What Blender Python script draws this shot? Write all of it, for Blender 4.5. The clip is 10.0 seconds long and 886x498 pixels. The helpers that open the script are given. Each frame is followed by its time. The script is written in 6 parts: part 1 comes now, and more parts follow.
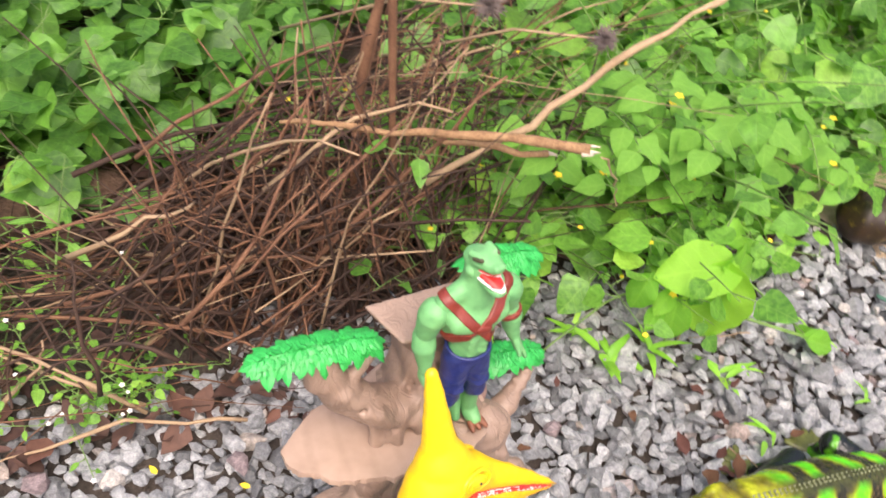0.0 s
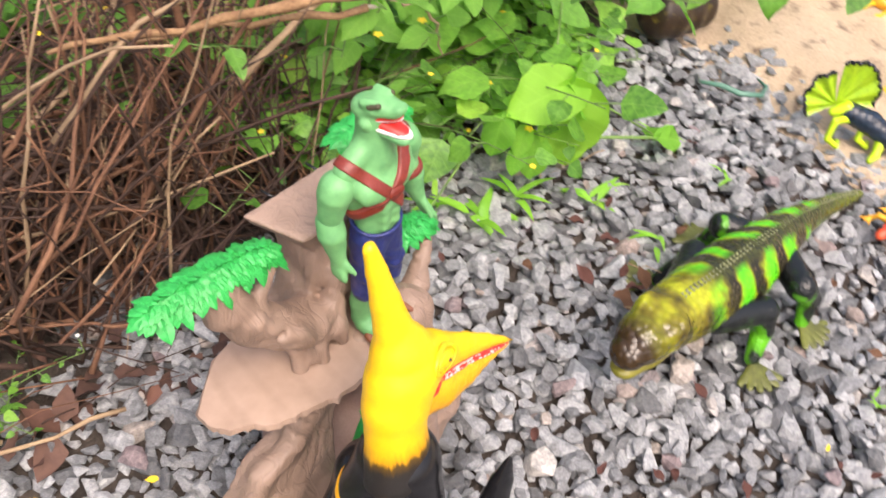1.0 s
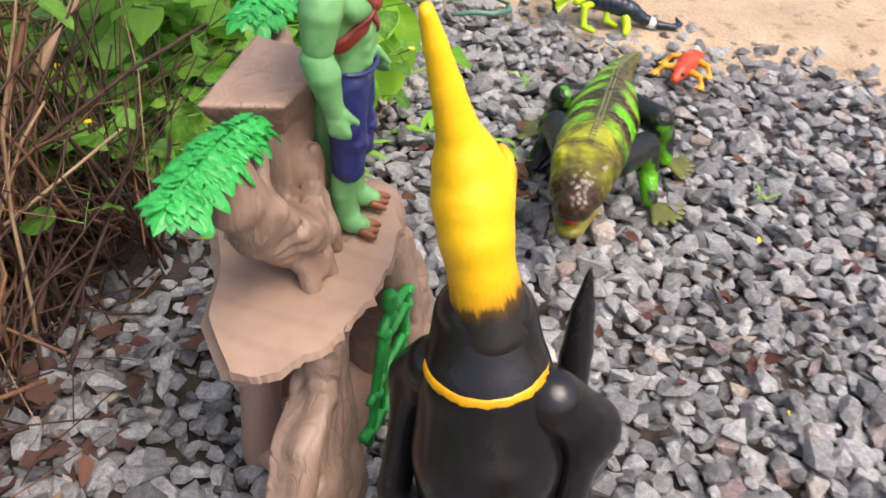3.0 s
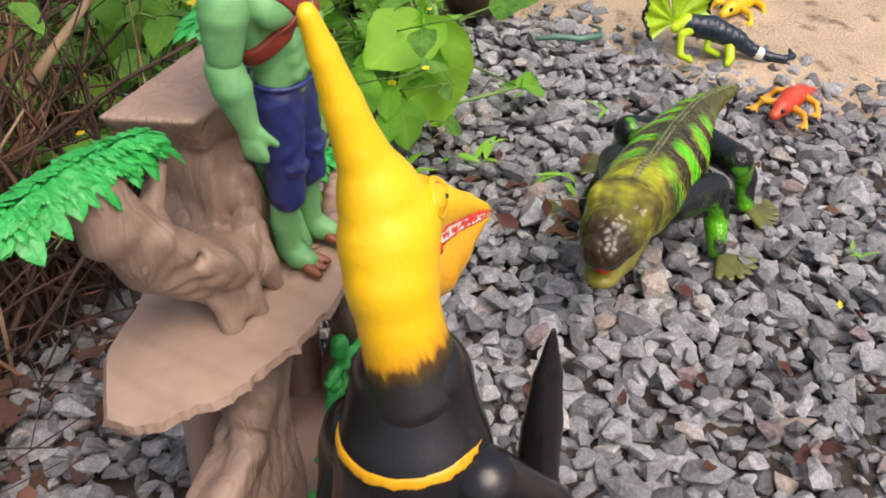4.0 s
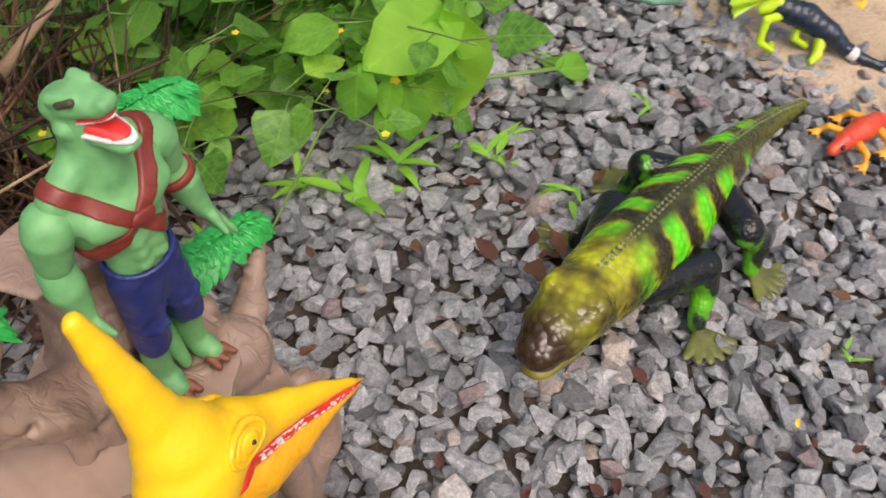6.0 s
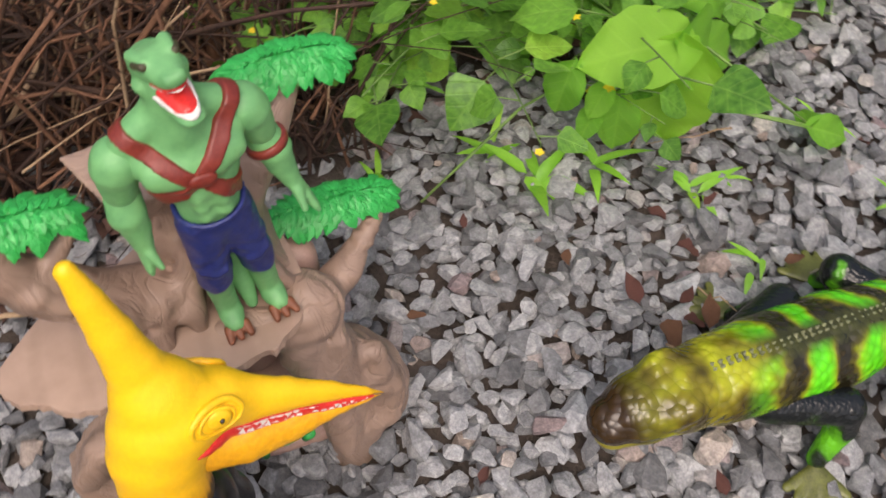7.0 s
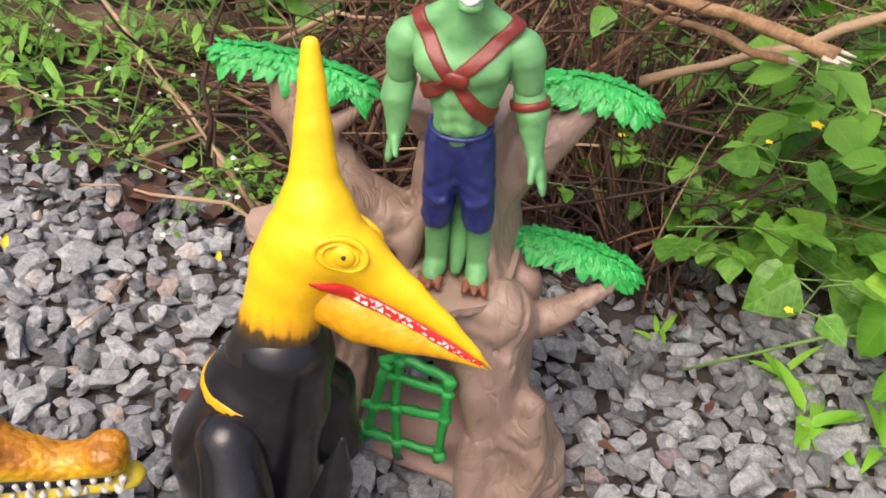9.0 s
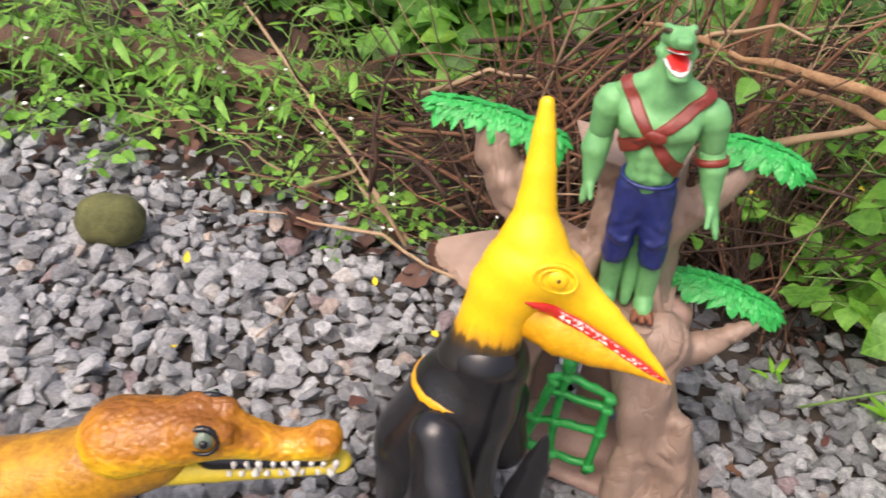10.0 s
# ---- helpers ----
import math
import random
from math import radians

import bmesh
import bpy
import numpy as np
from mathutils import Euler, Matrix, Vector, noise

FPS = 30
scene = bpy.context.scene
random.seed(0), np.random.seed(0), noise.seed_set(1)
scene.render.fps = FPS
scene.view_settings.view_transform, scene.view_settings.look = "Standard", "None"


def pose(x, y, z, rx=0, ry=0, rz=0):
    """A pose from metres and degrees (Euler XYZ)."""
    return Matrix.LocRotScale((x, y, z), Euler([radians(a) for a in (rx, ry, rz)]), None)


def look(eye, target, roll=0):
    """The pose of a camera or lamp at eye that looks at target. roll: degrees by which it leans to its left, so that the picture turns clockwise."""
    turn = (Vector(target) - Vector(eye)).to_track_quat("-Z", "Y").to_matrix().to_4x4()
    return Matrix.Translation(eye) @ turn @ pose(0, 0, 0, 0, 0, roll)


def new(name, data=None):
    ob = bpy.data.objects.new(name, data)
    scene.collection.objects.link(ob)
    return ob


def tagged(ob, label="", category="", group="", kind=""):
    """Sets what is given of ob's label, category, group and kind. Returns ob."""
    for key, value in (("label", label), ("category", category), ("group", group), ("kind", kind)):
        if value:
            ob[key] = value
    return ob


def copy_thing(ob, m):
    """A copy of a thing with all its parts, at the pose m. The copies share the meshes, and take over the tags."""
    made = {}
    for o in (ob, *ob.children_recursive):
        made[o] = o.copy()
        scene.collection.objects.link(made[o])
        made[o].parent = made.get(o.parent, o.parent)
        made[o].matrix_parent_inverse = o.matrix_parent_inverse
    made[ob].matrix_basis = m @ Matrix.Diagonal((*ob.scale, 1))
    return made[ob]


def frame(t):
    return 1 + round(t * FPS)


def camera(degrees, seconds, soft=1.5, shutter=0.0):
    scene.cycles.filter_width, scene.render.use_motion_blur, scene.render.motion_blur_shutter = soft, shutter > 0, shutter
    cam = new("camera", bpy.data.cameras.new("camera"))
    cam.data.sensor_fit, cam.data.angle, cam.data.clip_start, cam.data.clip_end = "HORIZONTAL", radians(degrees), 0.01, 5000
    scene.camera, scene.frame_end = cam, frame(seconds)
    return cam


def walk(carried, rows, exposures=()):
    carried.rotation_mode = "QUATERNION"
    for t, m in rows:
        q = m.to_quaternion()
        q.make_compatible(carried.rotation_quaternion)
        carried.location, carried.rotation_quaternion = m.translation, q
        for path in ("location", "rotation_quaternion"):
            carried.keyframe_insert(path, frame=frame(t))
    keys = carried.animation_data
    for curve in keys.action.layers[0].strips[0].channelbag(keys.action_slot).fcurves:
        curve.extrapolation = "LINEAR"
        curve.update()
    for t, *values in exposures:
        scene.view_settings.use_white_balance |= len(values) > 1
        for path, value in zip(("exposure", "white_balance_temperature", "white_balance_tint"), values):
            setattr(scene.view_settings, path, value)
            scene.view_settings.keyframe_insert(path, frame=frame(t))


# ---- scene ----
cam = camera(50.0, 10.0, soft=1.6, shutter=0.3)
PATH = [
    (0, (-0.1987, -0.2892, 0.7380), (-0.0088, 0.0627, 0.2907), 12.8),
    (0.5, (-0.1937, -0.2800, 0.6930), (0.0336, 0.0381, 0.2380), 10.0),
    (1, (-0.2425, -0.2369, 0.6350), (0.0579, 0.0160, 0.1813), 11.0),
    (1.5, (-0.2779, -0.2001, 0.6020), (0.0681, -0.0319, 0.1415), 12.4),
    (2, (-0.3627, -0.1563, 0.5720), (0.0334, -0.0753, 0.1287), 11.1),
    (2.5, (-0.4045, -0.1202, 0.5340), (0.0203, -0.0625, 0.1142), 8.9),
    (3, (-0.3698, -0.1280, 0.4540), (0.0851, -0.0132, 0.0800), 6.4),
    (3.2, (-0.3550, -0.1471, 0.4250), (0.0960, -0.0016, 0.0569), 5.9),
    (4.3, (-0.2602, -0.2008, 0.4260), (0.1633, 0.0236, 0.0651), 2.2),
    (4.5, (-0.2524, -0.2001, 0.4310), (0.1712, 0.0330, 0.0758), 2.6),
    (5, (-0.2326, -0.2072, 0.4610), (0.1756, 0.0568, 0.1093), 1.6),
    (5.5, (-0.1888, -0.2171, 0.4740), (0.1845, 0.0472, 0.0856), 2.1),
    (5.7, (-0.1598, -0.2065, 0.5060), (0.1915, 0.0214, 0.0763), 4.9),
    (6.8, (0.0042, -0.2079, 0.5830), (0.1352, 0.0623, 0.0635), 0.8),
    (7, (0.0035, -0.2114, 0.5750), (0.1298, 0.0646, 0.0574), 4.0),
    (7.5, (0.0205, -0.2510, 0.5600), (0.0867, 0.0800, 0.0640), 6.9),
    (8, (0.1004, -0.2659, 0.5630), (0.0656, 0.1041, 0.0919), -1.4),
    (8.5, (0.1195, -0.2906, 0.5240), (0.0139, 0.1004, 0.0814), 4.0),
    (9, (0.1089, -0.3323, 0.4990), (-0.0245, 0.0912, 0.0955), 4.2),
    (9.5, (0.0919, -0.3719, 0.5170), (-0.0549, 0.0630, 0.1306), 6.0),
    (10, (0.0516, -0.4250, 0.5360), (-0.1096, 0.0087, 0.1540), 5.5),
]
walk(cam, [(t, look(eye, target, roll)) for t, eye, target, roll in PATH], exposures=[(t, e, 6650, 17) for t, e in ((0.0, 0.88), (1.0, 0.8), (1.5, 0.8), (2.0, 0.87), (2.5, 0.76), (3.2, 0.45), (4.5, 0.2), (5.5, 0.14), (7.0, 0.14), (8.0, 0.3), (10.0, 0.55))])

# ---- world and sun: bright overcast day ----
world = bpy.data.worlds.new("sky")
scene.world = world
world.use_nodes = True
wn = world.node_tree.nodes
sky = wn.new("ShaderNodeTexSky")
sky.sky_type, sky.sun_disc = "NISHITA", False
sky.sun_elevation, sky.sun_rotation = radians(62), radians(200)
sky.air_density, sky.dust_density, sky.ozone_density = 1.0, 7.0, 0.6
wn["Background"].inputs["Strength"].default_value = 0.15
world.node_tree.links.new(sky.outputs["Color"], wn["Background"].inputs["Color"])
sun = new("sun", bpy.data.lights.new("sun", "SUN"))
sun.data.energy, sun.data.angle, sun.data.color = 1.5, radians(50), (1.0, 0.95, 0.88)
sun.matrix_world = look((-0.9, -1.6, 4.0), (0, 0, 0))

# ---- materials ----
def nodes_of(name):
    m = bpy.data.materials.new(name)
    m.use_nodes = True
    nt = m.node_tree
    return m, nt, nt.nodes["Principled BSDF"]


def add(nt, kind, **values):
    n = nt.nodes.new(kind)
    for key, value in values.items():
        n.inputs[key.replace("_", " ")].default_value = value
    return n


def noise_node(nt, scale, detail=4.0, rough=0.6, coords="Object"):
    tc = nt.nodes.new("ShaderNodeTexCoord")
    n = add(nt, "ShaderNodeTexNoise", Scale=scale, Detail=detail, Roughness=rough)
    nt.links.new(tc.outputs[coords], n.inputs["Vector"])
    return n


def ramp(nt, source, stops):
    r = nt.nodes.new("ShaderNodeValToRGB")
    els = r.color_ramp.elements
    while len(els) < len(stops):
        els.new(0.5)
    for e, (p, c) in zip(els, stops):
        e.position, e.color = p, (*c, 1)
    nt.links.new(source, r.inputs["Fac"])
    return r.outputs["Color"]


def mix(nt, fac, a, b, mode="MIX"):
    m = nt.nodes.new("ShaderNodeMix")
    m.data_type, m.blend_type = "RGBA", mode
    for sock, value in ((m.inputs[0], fac), (m.inputs[6], a), (m.inputs[7], b)):
        if isinstance(value, bpy.types.NodeSocket):
            nt.links.new(value, sock)
        elif isinstance(value, (int, float)):
            sock.default_value = value
        else:
            sock.default_value = (*value, 1)
    return m.outputs[2]


def calc(nt, op, a, b=0.0):
    n = nt.nodes.new("ShaderNodeMath")
    n.operation = op
    for sock, value in zip(n.inputs, (a, b)):
        if isinstance(value, bpy.types.NodeSocket):
            nt.links.new(value, sock)
        else:
            sock.default_value = value
    return n.outputs[0]


def bump(nt, bsdf, height, strength, distance):
    b = add(nt, "ShaderNodeBump", Strength=strength, Distance=distance)
    nt.links.new(height, b.inputs["Height"])
    nt.links.new(b.outputs["Normal"], bsdf.inputs["Normal"])


def surface_mat(name, dark, light, scale, rough=0.5, fine=900.0, relief=0.0004, strength=0.5, coords="Object", stain=None):
    """Two scales of variation and a fine relief."""
    m, nt, b = nodes_of(name)
    big, small = noise_node(nt, scale, coords=coords), noise_node(nt, fine, coords=coords)
    col = ramp(nt, big.outputs["Fac"], [(0.3, dark), (0.7, light)])
    col = mix(nt, 0.35, col, ramp(nt, small.outputs["Fac"], [(0.3, tuple(c * 0.6 for c in dark)), (0.7, light)]))
    if stain:
        spot = noise_node(nt, scale * 2.7, 3.0, coords=coords)
        fac = ramp(nt, spot.outputs["Fac"], [(0.56, (0, 0, 0)), (0.7, (1, 1, 1))])
        col = mix(nt, fac, col, stain)
    nt.links.new(col, b.inputs["Base Color"])
    b.inputs["Roughness"].default_value = rough
    bump(nt, b, small.outputs["Fac"], strength, relief)
    return m


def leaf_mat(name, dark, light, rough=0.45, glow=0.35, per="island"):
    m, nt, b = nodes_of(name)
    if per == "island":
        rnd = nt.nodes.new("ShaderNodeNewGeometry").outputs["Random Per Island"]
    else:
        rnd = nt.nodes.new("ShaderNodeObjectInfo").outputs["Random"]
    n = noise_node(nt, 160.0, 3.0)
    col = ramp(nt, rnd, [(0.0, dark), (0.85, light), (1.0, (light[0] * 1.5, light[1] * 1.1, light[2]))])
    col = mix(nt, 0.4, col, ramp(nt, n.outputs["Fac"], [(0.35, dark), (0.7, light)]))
    nt.links.new(col, b.inputs["Base Color"])
    b.inputs["Roughness"].default_value = rough
    at = nt.nodes.new("ShaderNodeAttribute")
    at.attribute_name = "blade"
    sep = nt.nodes.new("ShaderNodeSeparateXYZ")
    nt.links.new(at.outputs["Vector"], sep.inputs[0])
    ax = calc(nt, "ABSOLUTE", sep.outputs["X"])
    rib = calc(nt, "FRACT", calc(nt, "MULTIPLY", calc(nt, "SUBTRACT", sep.outputs["Y"], calc(nt, "MULTIPLY", ax, 0.75)), 4.3))
    rib = ramp(nt, rib, [(0.0, (1, 1, 1)), (0.14, (0, 0, 0)), (0.9, (0, 0, 0)), (1.0, (0.6, 0.6, 0.6))])
    mid = ramp(nt, ax, [(0.006, (1, 1, 1)), (0.03, (0, 0, 0))])
    vein = mix(nt, 1.0, rib, mid, "LIGHTEN")
    col = mix(nt, calc(nt, "MULTIPLY", vein, 0.16), col, (min(1, light[0] * 1.6), min(1, light[1] * 1.25), light[2] * 2))
    nt.links.new(col, b.inputs["Base Color"])
    bump(nt, b, calc(nt, "ADD", calc(nt, "MULTIPLY", vein, -0.35), calc(nt, "MULTIPLY", n.outputs["Fac"], 0.7)), 0.7, 0.0012)
    t = nt.nodes.new("ShaderNodeBsdfTranslucent")
    nt.links.new(mix(nt, 1.0, col, (1.3, 1.5, 0.5), "MULTIPLY"), t.inputs["Color"])
    s = nt.nodes.new("ShaderNodeMixShader")
    s.inputs[0].default_value = glow
    nt.links.new(b.outputs[0], s.inputs[1])
    nt.links.new(t.outputs[0], s.inputs[2])
    nt.links.new(s.outputs[0], nt.nodes["Material Output"].inputs["Surface"])
    return m


def stone_mat(name, per):
    m, nt, b = nodes_of(name)
    if per == "island":
        rnd = nt.nodes.new("ShaderNodeNewGeometry").outputs["Random Per Island"]
    else:
        rnd = nt.nodes.new("ShaderNodeObjectInfo").outputs["Random"]
    base = ramp(nt, rnd, [(0.0, (0.11, 0.114, 0.118)), (0.25, (0.205, 0.213, 0.222)), (0.6, (0.30, 0.31, 0.318)),
                          (0.93, (0.40, 0.412, 0.42)), (0.955, (0.38, 0.32, 0.27)), (0.975, (0.2, 0.15, 0.16)), (0.995, (0.45, 0.43, 0.4))])
    k = 1.0 if per == "island" else 0.0125  # single stones are scaled objects
    n, f = noise_node(nt, 230.0 * k, 6.0, 0.72, "Object"), noise_node(nt, 1100.0 * k, 3.0)
    col = mix(nt, 0.62, base, ramp(nt, n.outputs["Fac"], [(0.3, (0.3, 0.31, 0.33)), (0.46, (0.82, 0.83, 0.84)), (0.66, (1.65, 1.64, 1.6))]), "MULTIPLY")
    col = mix(nt, 0.32, col, ramp(nt, f.outputs["Fac"], [(0.35, (0.4, 0.4, 0.4)), (0.66, (1.75, 1.75, 1.75))]), "MULTIPLY")
    nt.links.new(col, b.inputs["Base Color"])
    b.inputs["Roughness"].default_value = 0.55
    bump(nt, b, n.outputs["Fac"], 0.9, 0.003)
    return m


M = {}
M["stone"], M["stone_one"] = stone_mat("crushed_stone", "island"), stone_mat("crushed_stone_piece", "object")
# dark earth, with the shade under the twigs added to its colour
M["soil"] = surface_mat("dark_soil_with_shade", (0.02, 0.015, 0.012), (0.09, 0.07, 0.055), 14.0, 0.95, 350.0, 0.004, 0.8)
M["sand"] = surface_mat("sandy_earth", (0.44, 0.335, 0.215), (0.72, 0.575, 0.41), 14.0, 0.95, 330.0, 0.006, 0.9, stain=(0.24, 0.17, 0.12))
def bark_mat(name, dark, light):
    """Moulded plastic bark: flowing grooves, darker in their depths."""
    m, nt, b = nodes_of(name)
    big, fine = noise_node(nt, 20.0), noise_node(nt, 500.0)
    mp = nt.nodes.new("ShaderNodeMapping")
    mp.inputs["Scale"].default_value = (1.0, 1.0, 0.38)
    nt.links.new(nt.nodes.new("ShaderNodeTexCoord").outputs["Object"], mp.inputs["Vector"])
    g = noise_node(nt, 75.0, 2.5, 0.5)
    g.inputs["Distortion"].default_value = 1.2
    nt.links.new(mp.outputs[0], g.inputs["Vector"])
    line = calc(nt, "ABSOLUTE", calc(nt, "SUBTRACT", g.outputs["Fac"], 0.5))
    col = ramp(nt, big.outputs["Fac"], [(0.3, dark), (0.7, light)])
    col = mix(nt, 0.12, col, ramp(nt, line, [(0.0, tuple(c * 0.6 for c in dark)), (0.035, dark), (0.09, light)]))
    nt.links.new(col, b.inputs["Base Color"])
    b.inputs["Roughness"].default_value = 0.48
    groove = ramp(nt, line, [(0.0, (0, 0, 0)), (0.1, (1, 1, 1))])
    bump(nt, b, calc(nt, "ADD", groove, calc(nt, "MULTIPLY", fine.outputs["Fac"], 0.15)), 0.36, 0.0014)
    return m


M["bark"] = bark_mat("moulded_bark_plastic", (0.22, 0.15, 0.11), (0.36, 0.255, 0.195))
M["bark_in"] = surface_mat("moulded_inner_plastic", (0.34, 0.22, 0.17), (0.46, 0.31, 0.25), 22.0, 0.5, 700.0, 0.0004, 0.3)
M["frond"] = surface_mat("green_moulded_plastic", (0.012, 0.29, 0.045), (0.032, 0.46, 0.09), 60.0, 0.36, 330.0, 0.0012, 0.6)
M["skin"] = surface_mat("matt_green_vinyl", (0.10, 0.32, 0.12), (0.19, 0.48, 0.18), 45.0, 0.5, 140.0, 0.0006, 0.2)
M["cloth"] = surface_mat("painted_blue_vinyl", (0.012, 0.018, 0.10), (0.025, 0.04, 0.19), 80.0, 0.38, 400.0, 0.0006, 0.4)
M["strap"] = surface_mat("painted_red_brown", (0.16, 0.02, 0.012), (0.26, 0.045, 0.03), 90.0, 0.4, 600.0, 0.0003, 0.4)
M["nail"] = surface_mat("painted_rust_brown", (0.16, 0.05, 0.02), (0.26, 0.09, 0.04), 200.0, 0.5)
M["mouth"] = surface_mat("painted_red", (0.55, 0.02, 0.02), (0.75, 0.04, 0.03), 90.0, 0.3)
M["tooth"] = surface_mat("painted_white", (0.65, 0.65, 0.6), (0.82, 0.82, 0.78), 300.0, 0.35)
M["black"] = surface_mat("black_rubber", (0.006, 0.006, 0.007), (0.018, 0.018, 0.02), 40.0, 0.22, 500.0, 0.0002, 0.2)
M["brow"] = surface_mat("painted_dark_olive", (0.035, 0.035, 0.015), (0.08, 0.07, 0.03), 200.0, 0.5)
M["leaf"] = leaf_mat("bright_leaf", (0.05, 0.17, 0.018), (0.27, 0.58, 0.08))
M["leaf_big"] = leaf_mat("broad_leaf", (0.13, 0.38, 0.025), (0.27, 0.60, 0.055), per="object")
# darker copies of the leaf green, with shade put into the colour
M["leaf_half_shaded"] = leaf_mat("half_shaded_leaf", (0.03, 0.10, 0.012), (0.15, 0.37, 0.045), glow=0.28)
M["leaf_shaded"] = leaf_mat("shaded_leaf", (0.015, 0.05, 0.008), (0.06, 0.16, 0.02), glow=0.2)
M["twig"] = surface_mat("dry_brown_twig", (0.075, 0.03, 0.016), (0.25, 0.125, 0.065), 35.0, 0.8, 600.0, 0.0006, 0.6)
M["straw"] = surface_mat("pale_dry_stem", (0.25, 0.16, 0.085), (0.46, 0.33, 0.2), 35.0, 0.8, 600.0, 0.0006, 0.6)
M["branch"] = surface_mat("rough_dry_branch", (0.15, 0.07, 0.03), (0.42, 0.26, 0.13), 110.0, 0.85, 420.0, 0.0012, 0.8)
M["stem"] = surface_mat("green_stem", (0.10, 0.2, 0.04), (0.2, 0.34, 0.08), 60.0, 0.6)
M["petal"] = surface_mat("yellow_petal", (0.7, 0.5, 0.01), (0.85, 0.68, 0.03), 200.0, 0.6)
M["petal_white"] = surface_mat("white_petal", (0.7, 0.7, 0.66), (0.85, 0.85, 0.8), 200.0, 0.6)
M["dead_leaf"] = surface_mat("dry_fallen_leaf", (0.08, 0.035, 0.02), (0.2, 0.1, 0.05), 60.0, 0.85, 400.0, 0.001, 0.6)
M["log"] = surface_mat("weathered_log", (0.07, 0.04, 0.025), (0.20, 0.12, 0.08), 18.0, 0.9, 220.0, 0.004, 0.9)
M["moss"] = surface_mat("mossy_rock", (0.05, 0.06, 0.02), (0.2, 0.2, 0.07), 40.0, 0.9, 500.0, 0.003, 0.9)
M["yellow"] = surface_mat("yellow_plastic", (0.72, 0.42, 0.01), (0.85, 0.60, 0.015), 60.0, 0.35)
M["lime"] = surface_mat("lime_plastic", (0.40, 0.62, 0.01), (0.55, 0.75, 0.02), 60.0, 0.35)


def axis_mat(name, axis, stops, wob=0.1, rough=0.35, fine=700.0, relief=0.0004, strength=0.35, noise_scale=60.0, size=1.0, streak=None):
    """Paint that changes along one axis of the thing, from a ramp, with a ragged border."""
    m, nt, b = nodes_of(name)
    tc = nt.nodes.new("ShaderNodeTexCoord")
    sep = nt.nodes.new("ShaderNodeSeparateXYZ")
    nt.links.new(tc.outputs["Object"], sep.inputs[0])
    n, f = noise_node(nt, noise_scale, 5.0), noise_node(nt, fine, 3.0)
    if streak:
        mp = nt.nodes.new("ShaderNodeMapping")
        mp.inputs["Scale"].default_value = streak
        nt.links.new(tc.outputs["Object"], mp.inputs["Vector"])
        nt.links.new(mp.outputs[0], n.inputs["Vector"])
    ma = nt.nodes.new("ShaderNodeMath")
    ma.operation, ma.inputs[1].default_value = "MULTIPLY", 1.0 / size
    nt.links.new(sep.outputs[axis], ma.inputs[0])
    mb = nt.nodes.new("ShaderNodeMath")
    mb.operation, mb.inputs[1].default_value = "MULTIPLY_ADD", wob
    nt.links.new(n.outputs["Fac"], mb.inputs[0])
    nt.links.new(ma.outputs[0], mb.inputs[2])
    col = ramp(nt, mb.outputs[0], stops)
    col = mix(nt, 0.25, col, ramp(nt, f.outputs["Fac"], [(0.3, (0.75, 0.75, 0.75)), (0.7, (1.1, 1.1, 1.1))]), "MULTIPLY")
    nt.links.new(col, b.inputs["Base Color"])
    b.inputs["Roughness"].default_value = rough
    bump(nt, b, f.outputs["Fac"], strength, relief)
    return m, nt, b, col


# ---- shape tools ----
def mesh_of(name, verts, faces, mats, smooth=True, index=None, blade=None):
    """blade: each vertex's place on its own leaf, for the veins."""
    me = bpy.data.meshes.new(name)
    me.from_pydata([tuple(v) for v in verts], [], [tuple(int(i) for i in f) for f in faces])
    for m in mats:
        me.materials.append(m)
    if smooth:
        me.polygons.foreach_set("use_smooth", [True] * len(me.polygons))
    if index is not None:
        me.polygons.foreach_set("material_index", np.asarray(index, dtype=np.int32))
    if blade is not None:
        me.attributes.new("blade", "FLOAT_VECTOR", "POINT").data.foreach_set("vector", np.asarray(blade, dtype=np.float32).ravel())
    me.update()
    return me


def thing(name, at, label, category, turn=0.0, group="", kind=""):
    ob = new(name)
    ob.empty_display_size = 0.02
    ob.matrix_world = pose(*at, 0, 0, turn)
    return tagged(ob, label, category, group, kind)


def part(name, me, parent, label="", m=None):
    ob = new(name, me)
    ob.parent = parent
    if m is not None:
        ob.matrix_basis = m
    return tagged(ob, label)


def whole(name, me, m, label, category, group="", kind=""):
    ob = new(name, me)
    ob.matrix_world = m
    return tagged(ob, label, category, group, kind)


def cap(a, b, ra, rb=None, flat=None):
    """A tapered round bar from a to b; flat: an axis and the factor by which it is thinner along it."""
    return (np.array(a, float), np.array(b, float), ra, ra if rb is None else rb, flat)


def chain(points, flat=None):
    return [cap(p[:3], q[:3], p[3], q[3], flat) for p, q in zip(points, points[1:])]


def distance(P, prim):
    a, b, ra, rb, flat = prim
    ab = b - a
    q = P - a
    if flat is not None:
        axis, k = np.array(flat[0], float), flat[1]
        axis = axis / np.linalg.norm(axis)
        q = q + (q @ axis)[..., None] * axis * (1 / k - 1)
        ab = ab + (ab @ axis) * axis * (1 / k - 1)
    t = np.clip((q @ ab) / max(ab @ ab, 1e-12), 0, 1)
    return np.linalg.norm(q - t[..., None] * ab, axis=-1) - (ra + (rb - ra) * t)


def smin(a, b, k):
    h = np.clip(0.5 + 0.5 * (b - a) / k, 0, 1)
    return b * (1 - h) + a * h - k * h * (1 - h)


